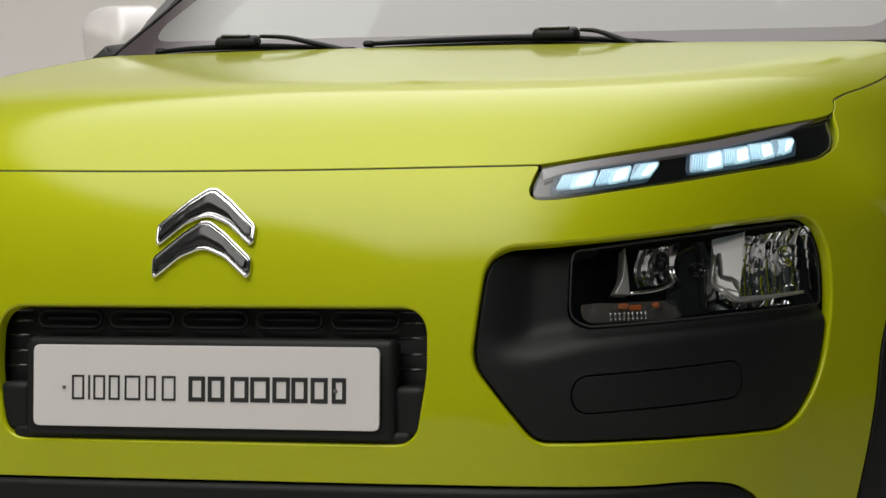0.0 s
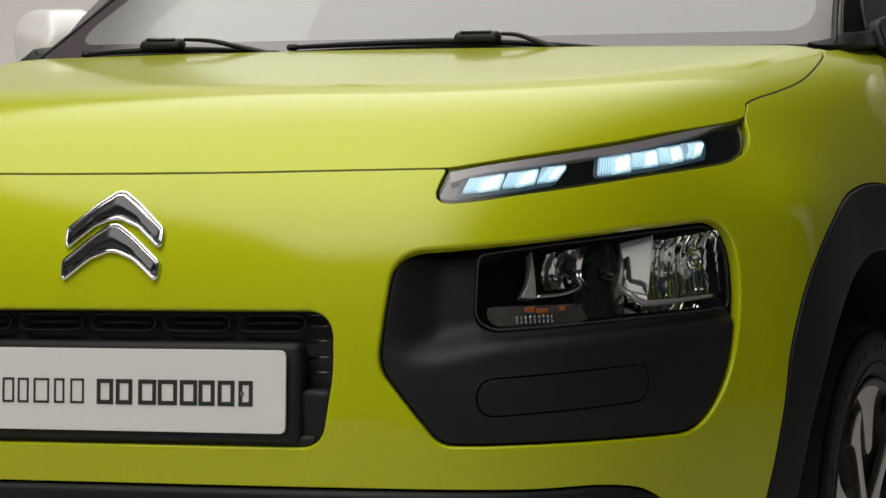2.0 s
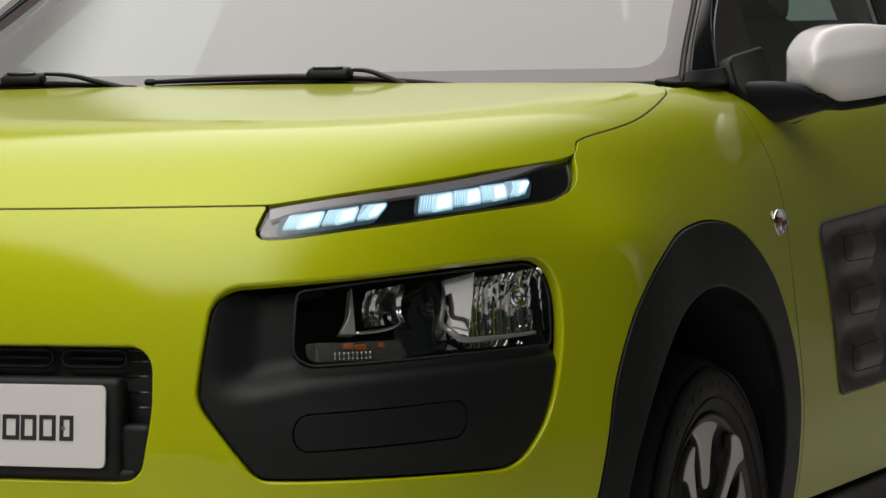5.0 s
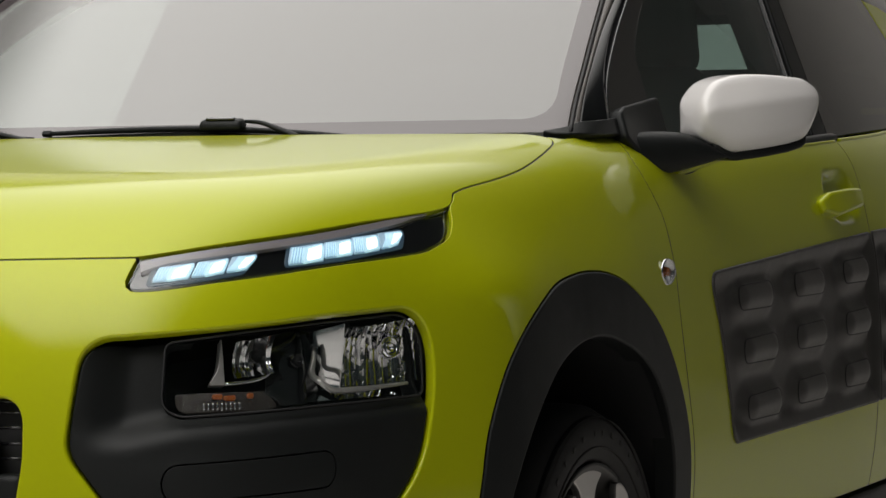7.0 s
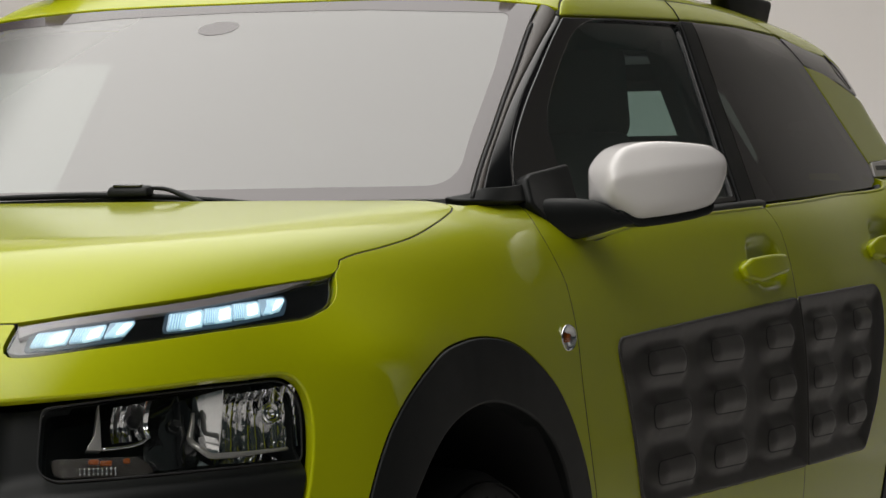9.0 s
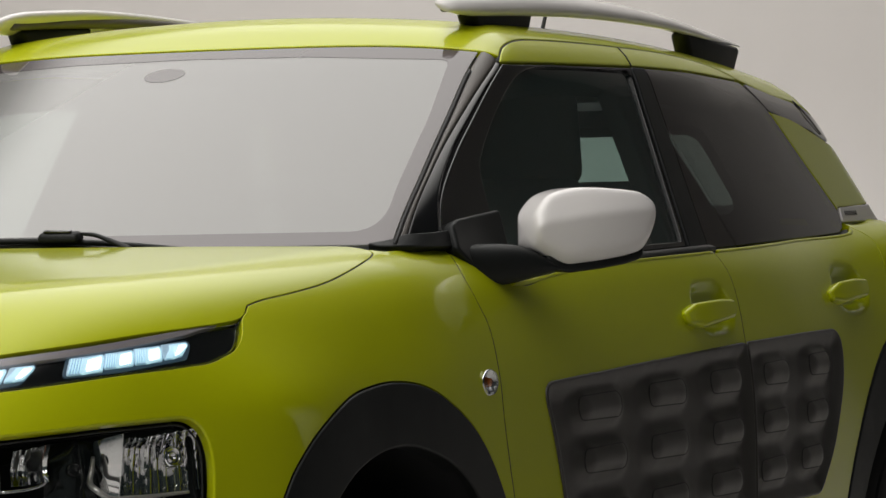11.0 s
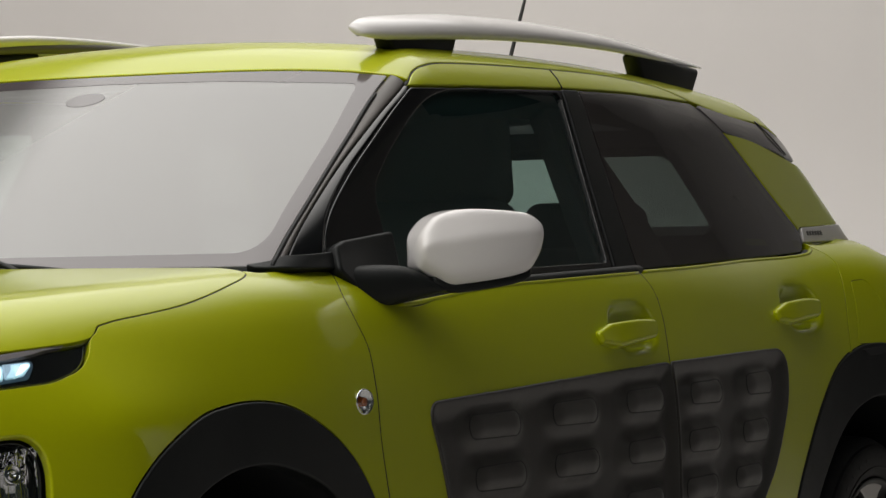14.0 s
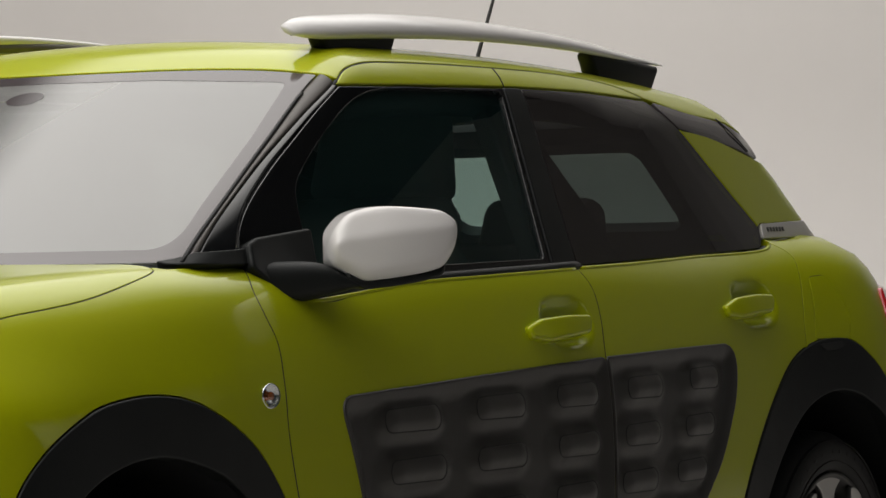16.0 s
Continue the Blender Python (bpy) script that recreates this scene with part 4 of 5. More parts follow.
def facets(u, z):
    """A dished reflector: a smooth inner cheek, then upright flutes."""
    c = (u - 0.945) / 0.10
    tilt = -0.22 * (z - 0.755) - 0.008 * ((z - 0.755) / 0.045) ** 2 - 0.014 * float(ease((z - 0.785) / 0.03))
    k = (u - 0.874) / 0.0160 + 0.10 * math.sin(50 * (z - 0.70) + 9 * u)
    plain = float(1 - ease((u - 0.882) / 0.008))
    cheek = 0.088 - 0.35 * (z - 0.708) - 0.85 * (u - 0.850)
    flute = 0.080 - 0.042 * min(1.2, c * c) + tilt + 0.012 * abs(math.sin(math.pi * k)) ** 0.8 + 0.003 * (math.floor(k) % 3) + 0.0007 * math.sin(140 * z + 2.3 * math.floor(k))
    return max(0.022, flute * (1 - plain) + plain * cheek)


def small_bowl(u, z):
    return 0.075 - 0.04 * ((z - 0.758) / 0.035) ** 2 - 0.02 * ((u - 0.65) / 0.05) ** 2 + 0.003 * math.sin(u * 300)


head_dark = panel("headlamp", WRAP, [LAMP], 0.02, lip=0.002, gap=-0.010, depth=0.004, offset=-0.165)
heads = sided("headlamp", head_dark, DARK, "clear headlamp unit with chrome reflectors")
lens_me = panel("lens", WRAP, [LAMP], 0.02, lip=0.001, gap=0.001, depth=0.003, offset=-0.012)
sided("lens", lens_me, LENS, "clear plastic lamp cover", heads)
sided("main_reflector", lamp_sheet("main_reflector", 0.838, 1.054, 0.712, 0.801, 187, 41, facets), CHROME, "", heads)
sided("small_reflector", lamp_sheet("small_reflector", 0.650, 0.716, 0.737, 0.788, 33, 13, small_bowl), CHROME, "", heads)
sided("lamp_divider", lamp_sheet("lamp_divider", 0.722, 0.842, 0.692, 0.802, 15, 7, lambda u, z: 0.050 + 0.45 * abs(u - 0.785)), PIANO, "", heads)
sided("reflector_shelf", lamp_sheet("reflector_shelf", 0.780, 1.000, 0.694, 0.711, 31, 6, lambda u, z: 0.030 + 2.6 * (z - 0.690) + 0.004 * math.sin(u * 60)), CHROME, "", heads)
fin = nose_at(np.vstack([curve([(0.6195, 0.793), (0.6170, 0.770), (0.6130, 0.748), (0.6030, 0.733), (0.5990, 0.726)], 0.004), curve([(0.6270, 0.725), (0.6255, 0.748), (0.6235, 0.770), (0.6205, 0.793)], 0.004)]))
sided("inner_blade", panel("inner_blade", WRAP, [fin], 0.006, lip=0.0012, gap=0.0, depth=0.03, offset=-0.045), ALLOY, "satin upright lamp blade", heads)
lip_line = [on_nose(u, z, -0.050)[0] for u, z in ((0.628, 0.727), (0.66, 0.728), (0.69, 0.731), (0.712, 0.737), (0.722, 0.750))]
sided("small_reflector_lip", tube(curve([tuple(v) for v in lip_line], 0.006), 0.0026, 8), CHROME, "", heads)
hoop = [on_nose(u, z, -0.036 - 0.02 * (z > 0.72))[0] for u, z in ((0.826, 0.775), (0.820, 0.755), (0.8135, 0.735), (0.818, 0.720), (0.840, 0.7085), (0.90, 0.7065), (0.97, 0.7075), (1.022, 0.709))]
sided("reflector_rim", tube(curve([tuple(v) for v in hoop], 0.006), [0.003, 0.0045, 0.0055, 0.0055, 0.005, 0.004, 0.0035, 0.003], 10, squash=0.8), ALLOY, "satin curved reflector rim", heads)
TURN_UZ = fillet([(0.538, 0.7125), (0.692, 0.7130), (0.712, 0.704), (0.727, 0.690), (0.700, 0.6855), (0.556, 0.6855), (0.541, 0.694)], [0.005, 0.012, 0.02, 0.004, 0.01, 0.012, 0.012], 0.004)
sided("turn_signal_tray", panel("turn_signal_tray", WRAP, [nose_at(TURN_UZ)], 0.010, lip=0.001, gap=0.0, depth=0.008, offset=-0.040), SMOKE, "smoked turn signal tray", heads)
for u, w, z in ((0.612, 0.010, 0.7075), (0.634, 0.012, 0.7050), (0.672, 0.007, 0.7070)):
    glint = nose_at(fillet([(u - w, z + 0.004), (u + w, z + 0.0045), (u + w * 0.8, z - 0.004), (u - w, z - 0.003)], 0.003, 0.003))
    sided("turn_signal_bulb", panel("turn_signal_bulb", WRAP, [glint], 0.006, lip=0.002, gap=0.0, depth=0.003, offset=-0.036), AMBER, "amber bulb shield", heads)
for u in np.linspace(0.588, 0.650, 9):
    flute = [tuple(on_nose(u, z, -0.034)[0]) for z in (0.688, 0.692, 0.696, 0.699)]
    sided("turn_signal_flute", tube(flute, 0.0015, 6), CHROME, "", heads)
for k in range(9):
    z = 0.6875 + 0.0030 * k
    rib = [on_nose(u, z, -0.026)[0] for u in np.linspace(0.545, 0.705, 10)]
    sided("turn_signal_rib", tube([tuple(v) for v in rib], 0.0009, 5), LENS, "", heads)
lens_rim = WRAP.fwd(WRAP.inv(nose_at(resample(LAMP_UZ, 0.008))))
sided("lens_edge", tube(lens_rim[0] - lens_rim[1] * 0.0125, 0.0016, 6, True, up=(1, 0, 0)), DARK, "", heads)
for u, z, r in ((1.004, 0.764, 0.015), (0.690, 0.765, 0.011), (0.775, 0.755, 0.010)):
    c, n = on_nose(u, z, -0.050)
    turn = n.to_track_quat("Z", "Y").to_matrix().to_4x4()
    me = lathe([(0.0, 0.001), (r * 0.28, 0.001), (r * 0.34, 0.006), (r * 0.48, 0.006), (r * 0.54, 0.001), (r * 0.72, 0.003), (r * 0.84, 0.009), (r, 0.007), (r * 1.05, -0.006), (0.0, -0.006)], (0, 0, 0), "z", 24, False)
    me.transform(Matrix.Translation(c) @ turn)
    sided("bulb_holder", me, CHROME if u > 0.9 else PIANO, "", heads)

# ---- daytime lamps ----
DRL = np.vstack([LAMP_TOP, LAMP_LOW[::-1][1:-1]])
DRL = resample(DRL, 0.006)
drls = sided("daytime_lamp", panel("daytime_lamp", WRAP, [DRL], 0.012, lip=0.003, gap=0.0015, depth=0.03, offset=-0.010), PIANO, "slim black daytime lamp with lit white segments")


def band(points_low, points_high, n=30):
    lo, hi = curve(points_low, 0.006), curve(points_high, 0.006)
    return nose_at(np.vstack([lo, hi[::-1]]))


visor = band([(0.462, 0.874), (0.50, 0.884), (0.61, 0.8945), (0.93, 0.9155), (1.12, 0.930), (1.19, 0.939)], [(0.455, 0.889), (0.50, 0.8955), (0.61, 0.9055), (0.93, 0.9255), (1.12, 0.9375), (1.20, 0.942)])
sided("lamp_visor", panel("lamp_visor", WRAP, [resample(visor, 0.005)], 0.01, lip=0.0015, gap=0.0, depth=0.006, offset=-0.0028), GREY, "grey upper lamp trim", drls)


def led_cell(ua, ub, za0, za1, zb0, zb1, slant):
    return nose_at(fillet([(ua + min(slant, 0.014), za1), (ub + slant, zb1), (ub, zb0), (ua, za0)], 0.0035, 0.003))


cells = [(0.483, 0.550, 0.862, 0.883, 0.866, 0.889, 0.010), (0.552, 0.616, 0.867, 0.889, 0.872, 0.894, 0.012), (0.618, 0.662, 0.8725, 0.895, 0.876, 0.898, 0.030),
         (0.752, 0.842, 0.880, 0.905, 0.884, 0.910, 0.016), (0.844, 0.925, 0.887, 0.910, 0.890, 0.914, 0.016), (0.927, 1.007, 0.891, 0.915, 0.895, 0.918, 0.016),
         (1.010, 1.066, 0.896, 0.919, 0.901, 0.922, 0.045)]
trays = [nose_at(fillet([(0.480, 0.886), (0.700, 0.902), (0.655, 0.871), (0.540, 0.860), (0.474, 0.857)], [0.008, 0.006, 0.02, 0.02, 0.006], 0.005)),
         nose_at(fillet([(0.760, 0.908), (1.125, 0.926), (1.075, 0.897), (0.90, 0.884), (0.742, 0.878)], [0.01, 0.006, 0.02, 0.05, 0.006], 0.005))]
for t in trays:
    sided("led_tray", panel("led_tray", WRAP, [t], 0.012, lip=0.0015, gap=0.0, depth=0.006, offset=-0.0080), LED_TRAY, "pale blue lit lamp tray", drls)
for c in cells:
    sided("led_segment", panel("led_segment", WRAP, [led_cell(*c)], 0.008, lip=0.002, gap=0.0, depth=0.006, offset=-0.0055), LED_DIM, "pale blue lit lamp segment", drls)
    ua, ub, za0, za1, zb0, zb1, sl = c
    w, h = ub - ua, za1 - za0
    halo = led_cell(ua + 0.36 * w, ub - 0.01 * w, za0 + 0.04 * h, za1 - 0.06 * h, zb0 + 0.04 * h, zb1 - 0.06 * h, sl)
    sided("led_halo", panel("led_halo", WRAP, [halo], 0.008, lip=0.002, gap=0.0, depth=0.004, offset=-0.0044), LED_RIB, "pale lit lamp face", drls)
    core = led_cell(ua + 0.48 * w, ub - 0.08 * w, za0 + 0.14 * h, za1 - 0.16 * h, zb0 + 0.14 * h, zb1 - 0.16 * h, sl)
    sided("led_core", panel("led_core", WRAP, [core], 0.008, lip=0.002, gap=0.0, depth=0.004, offset=-0.0038), LED, "bright white lamp core", drls)
    for k in range(5):
        u = ua + w * (0.05 + 0.075 * k) + sl * 0.5
        rib = [on_nose(u + d * sl * 0.4, za0 + h * (0.5 + 0.40 * d), -0.0040)[0] for d in (-1, 0, 1)]
        sided("optic_rib", tube([tuple(v) for v in rib], 0.0011, 5), LED_RIB, "", drls)
sided("lamp_cover", panel("lamp_cover", WRAP, [DRL], 0.012, lip=0.002, gap=0.0025, depth=0.004, offset=-0.0015), LENS, "clear lamp cover", drls)

# ---- soft bumper panels on the doors ----
ROWS = ((0.573, 0.669, 0.759), (0.578, 0.673, 0.765), (0.584, 0.678, 0.772), (0.592, 0.683, 0.774), (0.598, 0.686, 0.779))
COLS = ((-1.648, -1.636, -1.628), (-1.932, -1.938, -1.945), (-2.222, -2.238, -2.246), (-2.492, -2.512, -2.538), (-2.738, -2.786, -2.826))
HALF = (0.095, 0.090, 0.082, 0.078, 0.072)


def pads(line, cols):
    """The moulded relief: a rounded rim, a sunken field and a soft pillow under each cushion."""
    def rise(p):
        far, _ = pad_edge(line, p)
        h = 0.004 - 0.016 * ease((far - 0.002) / 0.036)
        for c in cols:
            for x, z in zip(COLS[c], ROWS[c]):
                a = np.maximum(np.abs(p[:, 0] - x) - HALF[c] + 0.035, 0) / 0.080
                b = np.maximum(np.abs(p[:, 2] - z) - 0.004, 0) / 0.044
                h = np.maximum(h, -0.012 + 0.021 * ease(1 - np.hypot(a, b)))
        return h
    return rise


def soft_panel(outline, cols, label):
    me = panel("soft_bumper_panel", FLANK, [flank_at(outline)], 0.009, lip=0.004, gap=0.0, depth=0.012, offset=pads(outline, cols))
    pair = sided("soft_bumper_panel", me, PAD, label)
    for c in cols:
        for x, z in zip(COLS[c], ROWS[c]):
            w = HALF[c]
            cap = flank_at(fillet([(x - w, z + 0.0225), (x + w, z + 0.0205), (x + w, z - 0.0205), (x - w, z - 0.0225)], 0.020, 0.004))
            sided("cushion", panel("cushion", FLANK, [cap], 0.009, lip=0.0006, gap=0.0, depth=0.003, offset=lambda p, f=pads(outline, cols): f(p) + 0.0004), PAD, "", pair)
            # a dark bead on the surface stands in for the groove's shade
            q, n = FLANK.fwd(FLANK.inv(cap))
            sided("cushion_groove", tube(q + n * (pads(outline, cols)(q) + 0.0002)[:, None], 0.0012, 5, True, up=(0, 1, 0)), DARK, "", pair)
    return pair


soft_panel(FRONT_PAD, (0, 1, 2), "dark grey soft bumper panel with nine cushions")
soft_panel(REAR_PAD, (3, 4), "dark grey soft bumper panel with six cushions")


# ---- door handles, repeater, taillight ----
def handle(corners):
    """A boxy pull bar standing off the door, its leading end sloping into the skin."""
    q, n = FLANK.fwd(np.array(corners))
    root = np.array(corners) - 0.022 * n[:, [0, 2]]
    nose, heel = root[:, 0].max(), root[:, 0].min()
    loop = flank_at(fillet(root, [0.008, 0.04, 0.2, 0.009, 0.03, 0.012, 0.04, 0.008], 0.004))

    def stand(p):
        t = np.clip((p[:, 0] - heel) / (nose - heel), 0, 1)
        return 0.0255 - 0.014 * t ** 3 + 0.004 * np.sin(math.pi * t)
    return panel("door_handle", FLANK, [loop], 0.010, lip=0.0085, gap=0.0, depth=0.020, offset=stand)


for corners in (((-2.092, 0.911), (-2.138, 0.923), (-2.246, 0.925), (-2.326, 0.924), (-2.324, 0.904), (-2.308, 0.889), (-2.150, 0.878), (-2.098, 0.889)),
                ((-3.010, 0.926), (-3.062, 0.939), (-3.163, 0.942), (-3.238, 0.940), (-3.230, 0.919), (-3.210, 0.903), (-3.062, 0.896), (-3.014, 0.905))):
    pair = sided("door_handle", handle(corners), PAINT, "lime green pull handle")
c, n = FLANK.fwd(np.array([(-1.169, 0.822)]))
n = n + (0.25, 0.15, -0.2)
turn = Matrix.Translation(c[0]) @ Vector(n[0]).to_track_quat("Z", "Y").to_matrix().to_4x4()
for name, prof, mat, lab in (("repeater", [(0.0, 0.004), (0.0185, 0.004), (0.0205, 0.007), (0.0215, 0.004), (0.0215, -0.003), (0.0, -0.003)], CHROME, "round chrome side repeater lamp"),):
    me = lathe(prof, (0, 0, 0), "z", 32, False)
    me.transform(turn)
    reps = sided(name, me, mat, lab)
me = lathe([(0.0, 0.0065), (0.0065, 0.0060), (0.0075, 0.0040), (0.0, 0.0040)], (0, 0, 0), "z", 20, False)
me.transform(turn)
sided("repeater_bulb", me, AMBER, "amber bulb", reps)
me = lathe([(0.0, 0.0165), (0.008, 0.0150), (0.0145, 0.0105), (0.0185, 0.0050)], (0, 0, 0), "z", 28, False)
me.transform(turn)
sided("repeater_lens", me, LENS, "clear dome", reps)
tail_line = fillet([(-3.756, 0.940), (-3.98, 0.945), (-4.0, 0.80), (-3.712, 0.80)], 0.03)
sided("taillight", panel("taillight", FLANK, [flank_at(tail_line)], 0.03, lip=0.008, gap=0.0, depth=0.012, offset=0.010), RED, "red rear lamp")


# ---- wheels ----
def wheel(x0):
    yo, zc = 0.842, 0.318
    centre = (x0, 0, zc)
    tyre_prof = [(0.2290, yo - 0.012), (0.236, yo - 0.003), (0.262, yo + 0.004), (0.290, yo - 0.002), (0.306, yo - 0.018), (0.3155, yo - 0.034), (0.3180, yo - 0.06),
                 (0.3185, yo - 0.10), (0.3180, yo - 0.15), (0.312, yo - 0.180), (0.290, yo - 0.203), (0.262, yo - 0.209), (0.236, yo - 0.203), (0.229, yo - 0.19)]
    w = part("wheel", lathe([(0.2275, yo - 0.004), (0.2285, yo - 0.010), (0.222, yo - 0.014), (0.205, yo - 0.020), (0.200, yo - 0.05), (0.198, yo - 0.19), (0.228, yo - 0.20), (0.224, yo - 0.205), (0.194, yo - 0.192), (0.196, yo - 0.05), (0.200, yo - 0.022), (0.2205, yo - 0.006)], centre, "y", 64), RIM, label="five spoke alloy wheel with black tyre")
    part("tyre", lathe(tyre_prof, centre, "y", 96), RUBBER, w, "black rubber tyre")
    for k, r in enumerate((0.250, 0.296)):
        part("sidewall_rib", lathe([(r, yo + 0.001), (r + 0.002, yo + 0.0045 - 0.004 * (k == 1) * 3), (r + 0.004, yo + 0.001 - 0.004 * (k == 1) * 3)], centre, "y", 64), RUBBER, w)
    for k in range(40):
        a = math.radians(9 * k + (2 if k % 5 else 0))
        mark = block((0.011 if k % 3 else 0.006, 0.0011, 0.008), (0, 0, 0.273), 0.0004)
        bmesh.ops.transform(mark, matrix=Matrix.Translation((x0, yo + 0.0030, zc)) @ Matrix.Rotation(a, 4, "Y"), verts=mark.verts)
        if k % 7 < 5:
            part("sidewall_mark", mark, RUBBER, w)
        else:
            mark.free()
    part("brake_disc", lathe([(0.03, yo - 0.085), (0.135, yo - 0.085), (0.135, yo - 0.105), (0.03, yo - 0.105)], centre, "y", 48), STEEL, w, "steel brake disc")
    part("wheel_well_face", lathe([(0.0, yo - 0.120), (0.197, yo - 0.120), (0.197, yo - 0.130), (0.0, yo - 0.130)], centre, "y", 40, False), DARK, w)
    part("hub", lathe([(0.0, yo - 0.012), (0.028, yo - 0.014), (0.034, yo - 0.022), (0.060, yo - 0.030), (0.066, yo - 0.060), (0.0, yo - 0.060)], centre, "y", 32, False), ALLOY, w)
    face = Matrix(((-1, 0, 0, x0), (0, 0, 1, yo - 0.034), (0, 1, 0, zc), (0, 0, 0, 1)))
    part("wheel_dish", lathe([(0.060, yo - 0.060), (0.110, yo - 0.052), (0.196, yo - 0.040), (0.198, yo - 0.050), (0.110, yo - 0.062), (0.060, yo - 0.070)], centre, "y", 48), DARK, w, "dark wheel dish")
    arm = fillet([(-0.030, 0.030), (-0.0215, 0.085), (-0.0195, 0.140), (-0.030, 0.185), (-0.060, 0.206), (-0.040, 0.2165), (0.0, 0.2225), (0.040, 0.2165), (0.060, 0.206), (0.030, 0.185), (0.0195, 0.140), (0.0215, 0.085), (0.030, 0.030)],
                 [0.004, 0.2, 0.1, 0.03, 0.004, 0.1, 0.2, 0.1, 0.004, 0.03, 0.1, 0.2, 0.004], 0.010)
    finger = fillet([(-0.015, 0.112), (-0.0195, 0.150), (-0.030, 0.188), (-0.058, 0.207), (-0.038, 0.217), (0.0, 0.2225), (0.038, 0.217), (0.058, 0.207), (0.030, 0.188), (0.0195, 0.150), (0.015, 0.112)],
                    [0.016, 0.1, 0.03, 0.004, 0.1, 0.2, 0.1, 0.004, 0.03, 0.1, 0.016], 0.010)
    pocket = fillet([(-0.046, 0.120), (-0.055, 0.185), (-0.030, 0.199), (0.030, 0.199), (0.055, 0.185), (0.046, 0.120), (0.0, 0.098)], [0.01, 0.02, 0.04, 0.04, 0.02, 0.01, 0.04], 0.010)
    for k in range(5):
        a = math.radians(54 + 72 * k)
        turn = face @ Matrix.Rotation(a - math.pi / 2, 4, "Z")
        arms = [part("spoke", slab(arm * (0.66, 1.0), 0.012, turn @ Matrix.Translation((0, 0, 0.008)) @ Matrix.Rotation(math.radians(5), 4, "X"), 0.004), ALLOY, w)]
        half = face @ Matrix.Rotation(a - math.pi / 2 + math.radians(36), 4, "Z")
        arms.append(part("spoke_finger", slab(finger * (1.2, 1.0), 0.012, half @ Matrix.Translation((0, 0, 0.012)), 0.004), ALLOY, w))
        # faces turned from the front take the dark rim tone as painted shade
        for ob in arms:
            ob.data.materials.append(RIM)
            for f in ob.data.polygons:
                f.material_index = 0 if f.normal.y > 0.6 else 1
        part("spoke_pocket", slab(pocket, 0.004, half @ Matrix.Translation((0, 0, -0.022))), DARK, w)
        th = a + math.radians(36)
        part("wheel_bolt", lathe([(0.0, yo - 0.022), (0.008, yo - 0.022), (0.009, yo - 0.035), (0.0, yo - 0.035)], (x0 + 0.045 * math.cos(th), 0, zc + 0.045 * math.sin(th)), "y", 10, False), STEEL, w)
    return w


def right_wheel(x0, left):
    """The same wheel turned about for the other side."""
    made = copy_thing(left, left.matrix_basis)
    for o in (made, *made.children):
        o.data = flipped(o.data)
    return made


for x0 in (-0.862, -0.862 - REAR):
    right_wheel(x0, wheel(x0))


def liner(x0):
    """The dark shell in the wheel arch."""
    verts, faces = [], []
    ang = np.linspace(math.radians(-8), math.radians(188), 30)
    for a in ang:
        x, z = x0 + 0.035 + 0.375 * math.cos(a), 0.352 + 0.402 * math.sin(a)
        rim = FLANK.fwd(np.array([(x, max(z, 0.3))]))[0][0][1] - 0.010
        for y in (rim, 0.60, 0.42):
            verts.append((x, y, z))
    for i in range(29):
        for k in range(2):
            faces.append((i * 3 + k, i * 3 + k + 1, (i + 1) * 3 + k + 1, (i + 1) * 3 + k))
    c = len(verts)
    verts.append((x0, 0.42, 0.30))
    faces += [(c, i * 3 + 2, (i + 1) * 3 + 2) for i in range(29)]
    return mesh_of("wheel_arch_liner", verts, faces)


for x0 in (-0.862, -0.862 - REAR):
    sided("wheel_arch_liner", liner(x0), DARK, "black wheel arch liner")
part("underbody", block((3.75, 1.05, 0.20), (-2.1, 0, 0.30), 0.04, segments=3), DARK, label="dark underside of the car")
part("engine_cover", block((0.72, 0.82, 0.42), (-0.62, 0, 0.58), 0.05, segments=3), DARK, label="dark engine bay behind the grille")


# ---- mirrors ----
MIRROR_A, MIRROR_B = np.array((-1.429, 0.812)), np.array((-1.590, 0.978))
FACE = np.array((0.715, 0.699))


